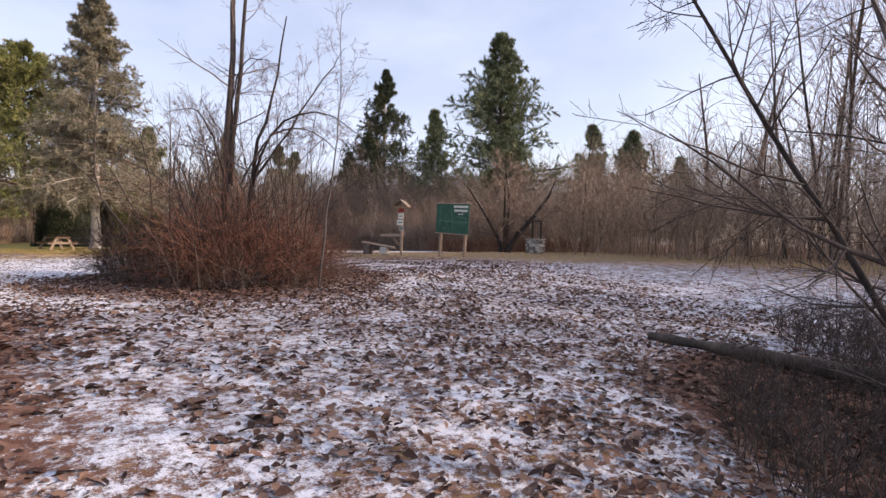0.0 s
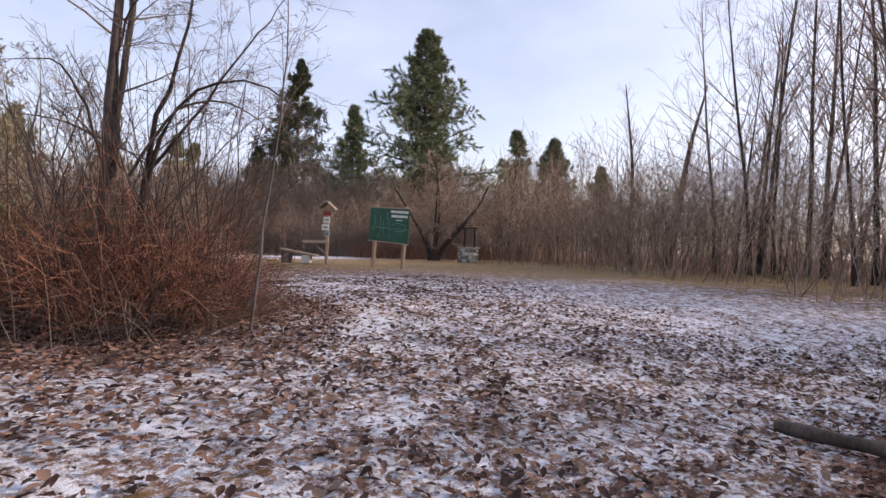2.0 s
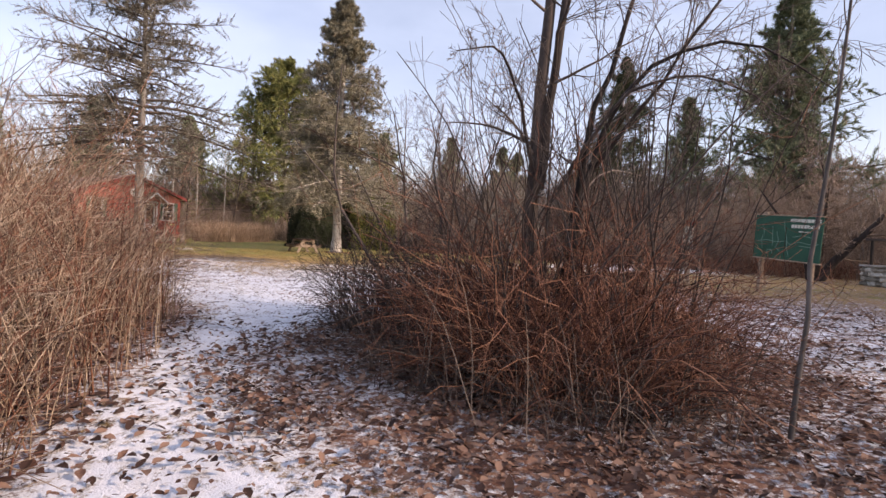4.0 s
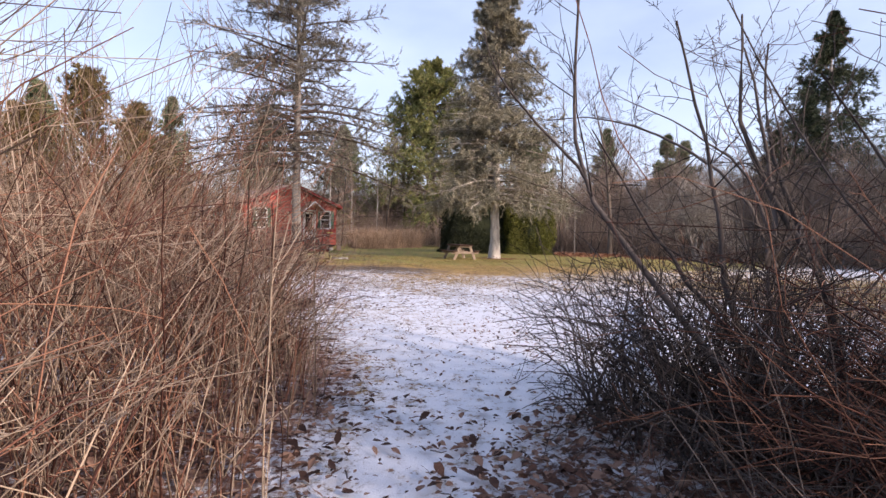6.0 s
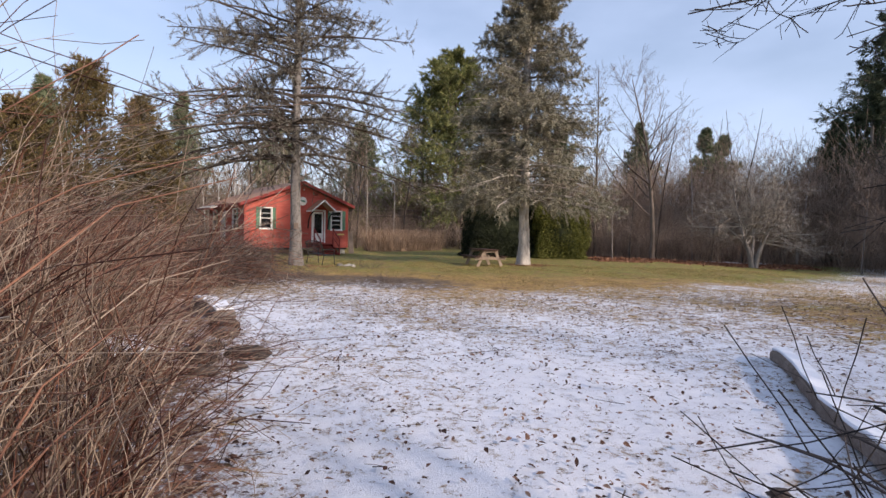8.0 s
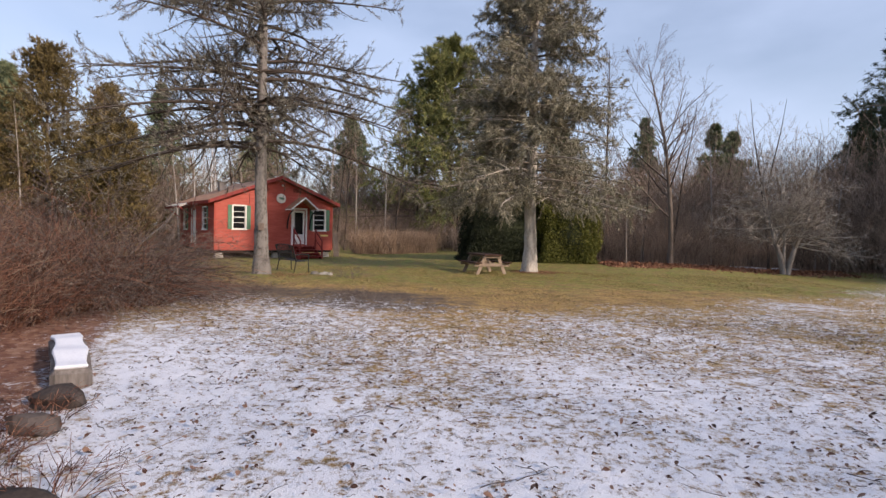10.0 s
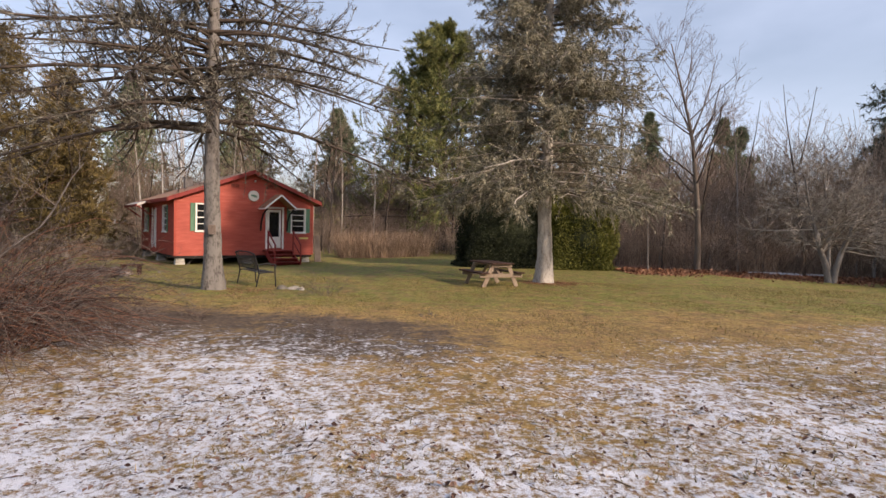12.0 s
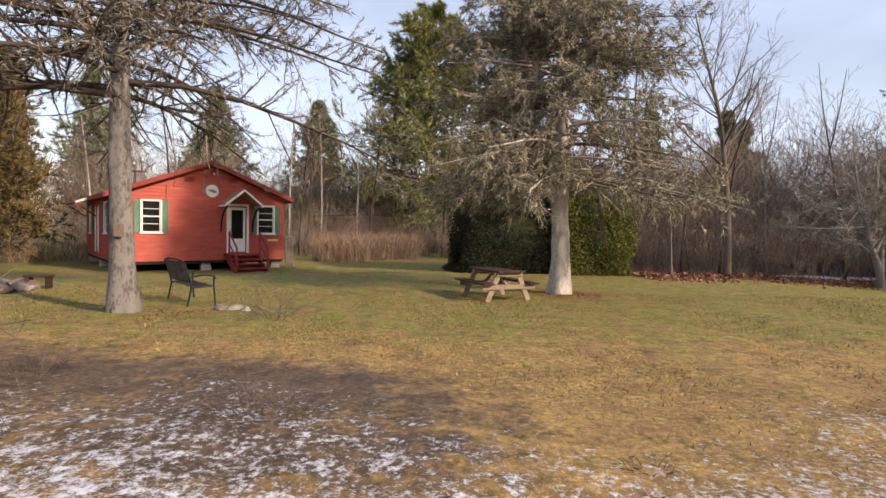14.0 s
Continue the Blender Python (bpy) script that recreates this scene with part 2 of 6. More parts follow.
def ground_material():
    m, nt, ln, bs = nodes_of("winter_ground")
    geo = nt.new("ShaderNodeNewGeometry")

    def noise_at(scale, detail=5, rough=0.6):
        n = nt.new("ShaderNodeTexNoise")
        n.inputs["Scale"].default_value, n.inputs["Detail"].default_value, n.inputs["Roughness"].default_value = scale, detail, rough
        ln.new(geo.outputs["Position"], n.inputs["Vector"])
        return n.outputs[0]

    def calc(op, a, b, c=None, clamp=False):
        n = nt.new("ShaderNodeMath")
        n.operation, n.use_clamp = op, clamp
        for i, v in enumerate((a, b, c)):
            if v is None:
                continue
            if isinstance(v, (int, float)):
                n.inputs[i].default_value = v
            else:
                ln.new(v, n.inputs[i])
        return n.outputs[0]

    def blend(f, a, b):
        n = nt.new("ShaderNodeMixRGB")
        ln.new(f, n.inputs[0])
        ln.new(a, n.inputs[1])
        ln.new(b, n.inputs[2])
        return n.outputs[0]

    def zone(name):
        n = nt.new("ShaderNodeAttribute")
        n.attribute_name = name
        return n.outputs["Fac"]

    big, mid, small, tiny = noise_at(0.7), noise_at(4.5), noise_at(17), noise_at(70)
    # leaf litter: torn cells of brown, tan and russet
    vor = nt.new("ShaderNodeTexVoronoi")
    vor.inputs["Scale"].default_value = 13
    warp = nt.new("ShaderNodeMixRGB")
    warp.inputs[0].default_value = 0.12
    nn = nt.new("ShaderNodeTexNoise")
    nn.inputs["Scale"].default_value = 9
    ln.new(geo.outputs["Position"], nn.inputs["Vector"])
    ln.new(geo.outputs["Position"], warp.inputs[1])
    ln.new(nn.outputs["Color"], warp.inputs[2])
    ln.new(warp.outputs[0], vor.inputs["Vector"])
    sep = nt.new("ShaderNodeSeparateColor")
    ln.new(vor.outputs["Color"], sep.inputs[0])
    leaf = ramp_node(nt, [(0.0, (0.07, 0.03, 0.021)), (0.35, (0.16, 0.075, 0.052)), (0.7, (0.24, 0.125, 0.085)), (1.0, (0.38, 0.25, 0.18))])
    ln.new(calc("ADD", calc("MULTIPLY", sep.outputs[0], 0.7), calc("MULTIPLY", tiny, 0.35)), leaf.inputs[0])
    # turf: dry straw to green, streaked
    dry = ramp_node(nt, [(0.34, (0.14, 0.08, 0.032)), (0.5, (0.33, 0.225, 0.088)), (0.66, (0.54, 0.395, 0.185))])
    ln.new(calc("MULTIPLY_ADD", small, 0.5, calc("MULTIPLY", tiny, 0.5)), dry.inputs[0])
    green = ramp_node(nt, [(0.34, (0.06, 0.065, 0.016)), (0.5, (0.17, 0.185, 0.045)), (0.66, (0.34, 0.33, 0.11))])
    ln.new(calc("MULTIPLY_ADD", small, 0.5, calc("MULTIPLY", tiny, 0.5)), green.inputs[0])
    mud = ramp_node(nt, [(0.3, (0.05, 0.04, 0.034)), (0.5, (0.115, 0.086, 0.064)), (0.75, (0.21, 0.165, 0.125))])
    ln.new(calc("MULTIPLY_ADD", small, 0.6, calc("MULTIPLY", tiny, 0.4)), mud.inputs[0])
    snow = ramp_node(nt, [(0.3, (0.6, 0.63, 0.7)), (0.6, (0.76, 0.78, 0.83)), (0.8, (0.83, 0.85, 0.88))])
    ln.new(calc("MULTIPLY_ADD", mid, 0.6, calc("MULTIPLY", tiny, 0.4)), snow.inputs[0])
    patchy = calc("MULTIPLY_ADD", mid, 0.5, calc("MULTIPLY", big, 0.5))
    spread = lambda amount, n, k: calc("ADD", calc("MULTIPLY", calc("SUBTRACT", calc("ADD", amount, n), 1.0), k), 0.5, clamp=True)
    turf = blend(spread(zone("green"), patchy, 5.0), dry.outputs[0], green.outputs[0])
    dead = ramp_node(nt, [(0.32, (0.1, 0.055, 0.028)), (0.5, (0.24, 0.145, 0.075)), (0.68, (0.42, 0.29, 0.17))])
    ln.new(calc("MULTIPLY_ADD", noise_at(34), 0.5, calc("MULTIPLY", noise_at(130), 0.5)), dead.inputs[0])
    turf = blend(calc("MULTIPLY", calc("SUBTRACT", calc("MULTIPLY_ADD", noise_at(1.7), 0.6, calc("MULTIPLY", noise_at(9.0), 0.4)), 0.44, clamp=True), 5.0, clamp=True), turf, dead.outputs[0])
    turf = blend(spread(zone("mud"), patchy, 6.0), turf, mud.outputs[0])
    speck = calc("MULTIPLY_ADD", small, 0.55, calc("MULTIPLY", mid, 0.45))
    tuft = ramp_node(nt, [(0.36, (0.55, 0.56, 0.53)), (0.5, (1.08, 1.05, 1.02)), (0.64, (1.5, 1.38, 1.22))])
    ln.new(calc("MULTIPLY_ADD", noise_at(2.6, 4), 0.45, calc("MULTIPLY", noise_at(11.0, 4), 0.55)), tuft.inputs[0])
    shade = nt.new("ShaderNodeMixRGB")
    shade.blend_type = "MULTIPLY"
    shade.inputs[0].default_value = 1.0
    ln.new(turf, shade.inputs[1])
    ln.new(tuft.outputs[0], shade.inputs[2])
    turf = shade.outputs[0]
    base = blend(spread(zone("leaf"), speck, 9.0), turf, leaf.outputs[0])
    crumb = calc("MULTIPLY_ADD", small, 0.42, calc("MULTIPLY_ADD", mid, 0.33, calc("MULTIPLY", tiny, 0.25)))
    snow_here = spread(zone("snow"), crumb, 11.0)
    ln.new(blend(snow_here, base, snow.outputs[0]), bs.inputs["Base Color"])
    bs.inputs["Roughness"].default_value = 0.85
    bs.inputs["Specular IOR Level"].default_value = 0.2
    height = calc("MULTIPLY_ADD", snow_here, 0.5, calc("MULTIPLY_ADD", sep.outputs[1], 0.35, calc("MULTIPLY", tiny, 0.6)))
    bp = nt.new("ShaderNodeBump")
    bp.inputs["Strength"].default_value, bp.inputs["Distance"].default_value = 0.7, 0.03
    ln.new(height, bp.inputs["Height"])
    ln.new(bp.outputs[0], bs.inputs["Normal"])
    return m


M_GROUND = ground_material()

# ---- mesh tools ----
rng = np.random.default_rng(7)


def mesh_object(name, verts, faces, material, parent=None, smooth=False):
    me = bpy.data.meshes.new(name)
    if isinstance(faces, np.ndarray):
        verts = np.asarray(verts, dtype=np.float32)
        me.vertices.add(len(verts))
        me.vertices.foreach_set("co", verts.ravel())
        k = faces.shape[1]
        me.loops.add(faces.size)
        me.loops.foreach_set("vertex_index", faces.astype(np.int32).ravel())
        me.polygons.add(len(faces))
        me.polygons.foreach_set("loop_start", np.arange(0, faces.size, k, dtype=np.int32))
        me.update(calc_edges=True)
    else:
        me.from_pydata(verts, [], faces)
    me.materials.append(material)
    if smooth:
        me.polygons.foreach_set("use_smooth", np.ones(len(me.polygons), dtype=bool))
    ob = new(name, me)
    if parent is not None:
        ob.parent = parent
    return ob


def part(name, bm, material, parent, label=""):
    me = bpy.data.meshes.new(name)
    bm.to_mesh(me)
    bm.free()
    me.materials.append(material)
    ob = new(name, me)
    ob.parent = parent
    return tagged(ob, label)


def block(bm, x0, y0, z0, x1, y1, z1, bevel=0.0, m=None):
    got = bmesh.ops.create_cube(bm, size=1.0, matrix=Matrix.LocRotScale(((x0 + x1) / 2, (y0 + y1) / 2, (z0 + z1) / 2), None, (abs(x1 - x0), abs(y1 - y0), abs(z1 - z0))))
    if bevel:
        edges = {e for v in got["verts"] for e in v.link_edges}
        got = bmesh.ops.bevel(bm, geom=list(edges), offset=bevel, segments=1, affect="EDGES")
    if m is not None:
        bmesh.ops.transform(bm, matrix=m, verts=got["verts"])
    return bm


def boxes(*sizes, bevel=0.0, m=None):
    bm = bmesh.new()
    for s in sizes:
        block(bm, *s, bevel=bevel, m=m)
    return bm


def beam(a, b, w, h, bevel=0.004):
    """A squared timber from a to b, w wide and h deep."""
    bm = bmesh.new()
    a, b = Vector(a), Vector(b)
    q = (b - a).to_track_quat("Z", "Y").to_matrix().to_4x4()
    return block(bm, -w / 2, -h / 2, 0, w / 2, h / 2, (b - a).length, bevel, Matrix.Translation(a) @ q)


def rod(points, r, sides=6):
    p = np.array([points], dtype=float)
    v, f = tube_arrays(p, np.full(p.shape[:2], r), sides)
    bm = bmesh.new()
    vs = [bm.verts.new(c) for c in v]
    for q in f:
        bm.faces.new([vs[i] for i in q])
    return bm


def thing(name, m, label, category, group="", kind=""):
    ob = new(name)
    ob.matrix_world = m
    ob.empty_display_size = 0.2
    return tagged(ob, label, category, group, kind)


def tube_arrays(p, r, sides=3):
    """Open tubes along many polylines at once: p (m, n, 3), r (m, n)."""
    m, n, _ = p.shape
    t = np.gradient(p, axis=1)
    t /= np.linalg.norm(t, axis=2, keepdims=True) + 1e-9
    ref = np.where(np.abs(t[..., 2:3]) > 0.9, np.array([1.0, 0, 0]), np.array([0, 0, 1.0]))
    a = np.cross(t, ref)
    a /= np.linalg.norm(a, axis=2, keepdims=True) + 1e-9
    b = np.cross(t, a)
    ang = np.arange(sides) * 2 * np.pi / sides
    v = p[:, :, None, :] + r[:, :, None, None] * (a[:, :, None, :] * np.cos(ang)[None, None, :, None] + b[:, :, None, :] * np.sin(ang)[None, None, :, None])
    base = (np.arange(m) * n * sides)[:, None, None] + (np.arange(n - 1) * sides)[None, :, None]
    j, k = np.arange(sides)[None, None, :], ((np.arange(sides) + 1) % sides)[None, None, :]
    f = np.stack([base + j, base + k, base + sides + k, base + sides + j], axis=-1).reshape(-1, 4)
    return v.reshape(-1, 3), f


def tubes(name, p, r, material, parent=None, sides=3, smooth=True):
    v, f = tube_arrays(p, r, sides)
    return mesh_object(name, v, f, material, parent, smooth)


def join_tubes(name, sets, material, parent=None, smooth=True):
    vs, fs, off = [], [], 0
    for p, r, sides in sets:
        v, f = tube_arrays(p, r, sides)
        vs.append(v)
        fs.append(f + off)
        off += len(v)
    return mesh_object(name, np.concatenate(vs), np.concatenate(fs), material, parent, smooth)


def grow(p, r, count, t0, t1, angle, length, lift, wiggle, n, thin=0.55, tip=0.25, absolute=False):
    """Side shoots from polylines: count of each, between t0 and t1 of the way along."""
    m, k, _ = p.shape
    idx = np.repeat(np.arange(m), count)
    c = len(idx)
    t = t0 + (t1 - t0) * rng.random(c)
    s = t * (k - 1)
    i = np.minimum(s.astype(int), k - 2)
    w = (s - i)[:, None]
    base = p[idx, i] * (1 - w) + p[idx, i + 1] * w
    rad = r[idx, i] * (1 - w[:, 0]) + r[idx, i + 1] * w[:, 0]
    tan = p[idx, i + 1] - p[idx, i]
    tan /= np.linalg.norm(tan, axis=1, keepdims=True) + 1e-9
    rnd = rng.normal(size=(c, 3))
    perp = rnd - tan * (rnd * tan).sum(1, keepdims=True)
    perp /= np.linalg.norm(perp, axis=1, keepdims=True) + 1e-9
    an = np.radians(angle) * (0.7 + 0.6 * rng.random(c))[:, None]
    d = np.cos(an) * tan + np.sin(an) * perp
    whole = np.linalg.norm(np.diff(p, axis=1), axis=2).sum(1)
    ln = length * (1.0 if absolute else whole[idx]) * (0.55 + 0.7 * rng.random(c)) * (1.15 - 0.6 * t)
    q = np.zeros((c, n, 3))
    q[:, 0] = base
    for s_ in range(1, n):
        d = d + np.array([0, 0, lift]) / n + rng.normal(size=(c, 3)) * wiggle
        d /= np.linalg.norm(d, axis=1, keepdims=True)
        q[:, s_] = q[:, s_ - 1] + d * (ln / (n - 1))[:, None]
    rr = (rad * thin)[:, None] * np.linspace(1, tip, n)[None, :]
    return q, np.maximum(rr, 0.0012)


def blades(p, count, length, width, along=0.3, droop=0.0, jitter=0.02):
    """Needles or leaves: narrow triangles about the last part of every polyline."""
    m, k, _ = p.shape
    idx = np.repeat(np.arange(m), count)
    c = len(idx)
    s = (0.15 + 0.85 * rng.random(c)) * (k - 1)
    i = np.minimum(s.astype(int), k - 2)
    w = (s - i)[:, None]
    base = p[idx, i] * (1 - w) + p[idx, i + 1] * w + rng.normal(size=(c, 3)) * jitter
    tan = p[idx, i + 1] - p[idx, i]
    tan /= np.linalg.norm(tan, axis=1, keepdims=True) + 1e-9
    d = tan * along + rng.normal(size=(c, 3)) * 0.5 + np.array([0, 0, -droop])
    d /= np.linalg.norm(d, axis=1, keepdims=True)
    side = np.cross(d, rng.normal(size=(c, 3)))
    side /= np.linalg.norm(side, axis=1, keepdims=True) + 1e-9
    ln = (length * (0.6 + 0.8 * rng.random(c)))[:, None]
    wd = (width * (0.6 + 0.8 * rng.random(c)))[:, None]
    v = np.stack([base - side * wd / 2, base + d * ln, base + side * wd / 2], axis=1).reshape(-1, 3)
    return v, np.arange(3 * c).reshape(-1, 3)


def smooth_step(a, b, x):
    t = np.clip((x - a) / (b - a), 0, 1)
    return t * t * (3 - 2 * t)


# ---- the lie of the land ----
def land(x, y):
    """Height of the ground: a shallow rise out of the hollow where the walk begins, level beyond."""
    x, y = np.asarray(x, dtype=float), np.asarray(y, dtype=float)
    s = (x + 0.53) * 0.656 + (y + 9.58) * 0.755
    lat = (x + 0.53) * 0.755 - (y + 9.58) * 0.656
    rise = -0.49 + 0.06 * s - 0.08 * np.clip(lat, -9, 5)
    cap = 0.02 + 0.16 * smooth_step(3, 9, x) * (1 - smooth_step(12, 22, y)) - 0.14 * smooth_step(30, 35, y) * smooth_step(0, -5, x) - 0.2 * smooth_step(11, 18, x) * smooth_step(22, 30, y)
    k = 0.12
    h = np.clip(0.5 + 0.5 * (cap - rise) / k, 0, 1)
    z = cap * (1 - h) + rise * h - k * h * (1 - h)
    return np.maximum(z, -0.9)


def land1(x, y):
    return float(land(x, y))


def axis_lines(stops):
    out = []
    for a, b, step in stops:
        out.extend(np.arange(a, b, step))
    out.append(stops[-1][1])
    return np.array(out)


gx = axis_lines([(-600, -100, 100), (-100, -30, 7), (-30, -9, 0.7), (-9, 13, 0.13), (13, 40, 0.7), (40, 100, 6), (100, 600, 100)])
gy = axis_lines([(-600, -100, 100), (-100, -30, 7), (-30, -12, 0.7), (-12, 24, 0.13), (24, 60, 0.6), (60, 120, 6), (120, 600, 96)])
GX, GY = np.meshgrid(gx, gy, indexing="ij")
GZ = land(GX, GY)
near = smooth_step(45, 25, np.hypot(GX - 2, GY - 8))
bump_field = np.zeros_like(GZ)
for k_ in range(26):
    wave, ang, ph = 0.35 * 1.22 ** k_ * 0.5 + 0.25, rng.random() * 6.283, rng.random() * 6.283
    bump_field += min(0.012, 0.006 * wave) * np.sin((GX * math.cos(ang) + GY * math.sin(ang)) * 6.283 / wave + ph)
GZ = GZ + bump_field * near * 0.5
nx, ny = GX.shape
ii = np.arange(nx * ny).reshape(nx, ny)
gf = np.stack([ii[:-1, :-1], ii[1:, :-1], ii[1:, 1:], ii[:-1, 1:]], axis=-1).reshape(-1, 4)
ground = mesh_object("ground", np.stack([GX, GY, GZ], axis=-1).reshape(-1, 3), gf, M_GROUND, smooth=True)
tagged(ground, "winter ground with patchy snow, leaf litter and turf", "ground", kind="structure")


def bush_ring(x, y, c, rx, ry):
    return np.hypot((x - c[0]) / rx, (y - c[1]) / ry)


def zones(x, y):
    """How much snow, leaf litter, green and mud the ground carries."""
    turf_edge = 17.4 + 0.035 * (x - 1) ** 2 * (x > 1) - 0.1 * np.minimum(x + 1, 0) * 1.0
    lawn = smooth_step(-2.6, 1.6, y - turf_edge)
    ring = bush_ring(x, y, (3.1, 1.0), 2.9, 2.9)
    ring_leaf = smooth_step(1.28, 0.85, ring)
    left = smooth_step(-0.2, -1.3, x + 0.47 * np.maximum(y - 5, 0)) * smooth_step(18, 14, y)
    snow = 0.575 + 0.03 * np.sin(x * 1.3 + 0.7 * y) * np.sin(y * 0.9)
    part1 = np.maximum(smooth_step(-0.5, -3.0, y), smooth_step(4.5, 7.5, x) * smooth_step(16, 8, y - 0.35 * x))
    snow = snow * (1 - part1) + 0.51 * part1
    far = smooth_step(14, 24, np.hypot(x + 0.5, y + 9.6))
    snow = snow - 0.1 * far * part1
    reach = y - 0.035 * np.maximum(x - 1, 0) ** 2 + 0.22 * np.minimum(x + 1, 0) + 1.1 * np.exp(-((x - 1.5) / 2.2) ** 2)
    thaw = np.interp(reach, [9.0, 11.5, 14.0, 16.8, 18.0, 19.2, 20.5], [0.0, 0.03, 0.065, 0.1, 0.135, 0.21, 0.45])
    snow = np.maximum(snow - thaw, 0.1)
    hollow = smooth_step(2.7, 1.3, np.hypot(x - 5.7, y + 9.0))
    verge = smooth_step(2.4, 1.0, np.hypot(x + 2.2, (y + 6.6) * 0.7))
    verge = np.maximum(verge, 0.8 * smooth_step(0.4, -0.5, x) * smooth_step(-1.2, -3.0, y) * smooth_step(-12, -8, y))
    snow = snow - 0.09 * ring_leaf - 0.13 * left - 0.28 * hollow - 0.13 * verge
    leaf = 0.38 + 0.25 * part1 - 0.14 * far * part1 + 0.35 * ring_leaf + 0.35 * hollow + 0.25 * verge + 0.42 * left * (1 - lawn) - 0.3 * lawn
    woods = np.maximum(smooth_step(33, 36, y - 0.1 * x) * smooth_step(8, 10, x), 0)
    rim = smooth_step(-3, 3, x * 0.82 + y * 0.1 - 27.0)
    leaf = np.maximum(leaf, 0.8 * np.maximum(woods, rim))
    snow = snow * (1 - np.maximum(woods, rim)) + 0.22 * np.maximum(woods, rim)
    green = 0.31 + 0.4 * lawn * smooth_step(18.5, 25, y) + 0.12 * smooth_step(7, 12, x) * lawn + 0.2 * part1
    mud = 0.1 + 0.5 * smooth_step(3.8, 0.9, np.abs(y - 18.7 - 0.2 * (-3 - x))) * smooth_step(4.0, -1.5, x) * smooth_step(-13, -8, x)
    return snow, leaf, green, mud


for name, values in zip(("snow", "leaf", "green", "mud"), zones(GX, GY)):
    at = ground.data.attributes.new(name, "FLOAT", "POINT")
    at.data.foreach_set("value", np.clip(values, 0, 1).astype(np.float32).ravel())

# ---- the red cabin ----
def cabin():
    wide, deep, floor, eave, peak = 6.54, 8.0, 0.3, 2.98, 4.28
    ang = math.atan2(4.03, 5.15)
    house = thing("cabin", Matrix.Translation((-12.04, 33.84, 0)) @ Matrix.Rotation(ang, 4, "Z"), "small red clapboard cabin with rusty roof on block piers", "house")
    mid, slope = 3.4, 0.395
    roof_at = lambda u: peak - abs(u - mid) * slope
    holes_front = [(0.91, 1.55, 1.47, 2.64), (4.17, 4.9, 0.62, 2.56), (5.41, 6.1, 1.47, 2.6)]
    holes_side = [(1.45, 2.35, 1.4, 2.55), (4.0, 4.85, 0.55, 2.45), (6.0, 6.9, 1.35, 2.5)]

    def wall_slab(name, holes, length, top_of, to_local):
        """A wall of boxes round its openings, closed by the gable above."""
        bm = bmesh.new()
        cuts = sorted({0.0, length, *(h[0] for h in holes), *(h[1] for h in holes)})
        for a, b in zip(cuts, cuts[1:]):
            z0 = floor
            for h in holes:
                if h[0] <= a and b <= h[1]:
                    block(bm, a, 0, floor, b, 0.12, h[2], m=to_local)
                    z0 = h[3]
            block(bm, a, 0, z0, b, 0.12, 2.92, m=to_local)
        if top_of:
            vs = [bm.verts.new(to_local @ Vector((u, y, z))) for y in (0.0, 0.12) for u, z in ((0, 2.92), (length, 2.92), (mid, top_of(mid) - 0.05))]
            for q in ((0, 1, 2), (3, 5, 4), (0, 3, 4, 1), (1, 4, 5, 2), (2, 5, 3, 0)):
                bm.faces.new([vs[i] for i in q])
        return part(name, bm, M_RED, house)

    def siding(name, holes, length, top_of, to_local):
        bm = bmesh.new()
        z = floor
        step = 0.135
        while z < (top_of(mid) if top_of else 2.92) - 0.1:
            a, b = 0.0, length
            if top_of and z + step > 2.92:
                half = (top_of(mid) - 0.06 - (z + step)) / slope
                a, b = max(0, mid - half), min(length, mid + half)
            spans = [(a, b)]
            for h in holes:
                if z + step > h[2] and z < h[3]:
                    spans = [s for p, q in spans for s in ((p, min(q, h[0])), (max(p, h[1]), q)) if s[1] - s[0] > 0.02]
            for p, q in spans:
                vs = [bm.verts.new(to_local @ Vector(c)) for c in ((p, -0.037, z), (q, -0.037, z), (q, -0.003, z + step), (p, -0.004, z + step), (p, -0.002, z), (q, -0.002, z))]
                for f in ((0, 1, 2, 3), (4, 5, 1, 0), (4, 0, 3), (1, 5, 2)):
                    bm.faces.new([vs[i] for i in f])
            z += step
        return part(name, bm, M_RED, house)

    front, side = Matrix.Identity(4), Matrix.Translation((0, deep, 0)) @ Matrix.Rotation(radians(-90), 4, "Z")
    side_holes = [(deep - b, deep - a, z0, z1) for a, b, z0, z1 in holes_side]
    back = Matrix.Translation((wide, deep, 0)) @ Matrix.Rotation(radians(180), 4, "Z")
    east = Matrix.Translation((wide, 0, 0)) @ Matrix.Rotation(radians(90), 4, "Z")
    wall_slab("front_wall", holes_front, wide, roof_at, front)
    wall_slab("west_wall", side_holes, deep, None, side)
    wall_slab("back_wall", [], wide, lambda u: roof_at(wide - u) if u != mid else peak, back)
    wall_slab("east_wall", [], deep, None, east)
    siding("front_siding", holes_front, wide, roof_at, front)
    siding("west_siding", side_holes, deep, None, side)
    siding("east_siding", [], deep, None, east)
    part("floor_frame", boxes((0.02, 0.02, floor - 0.12, wide - 0.02, deep - 0.02, floor + 0.02)), M_DARK, house)
    part("corner_board", boxes((-0.04, -0.04, floor, 0.06, -0.028, 2.95), bevel=0.003), M_RED, house)
    part("corner_board", boxes((wide - 0.06, -0.04, floor, wide + 0.04, -0.028, 2.95), bevel=0.003), M_RED, house)
    # roof slabs, fascias and rafters
    over, run = 0.34, deep + 0.4
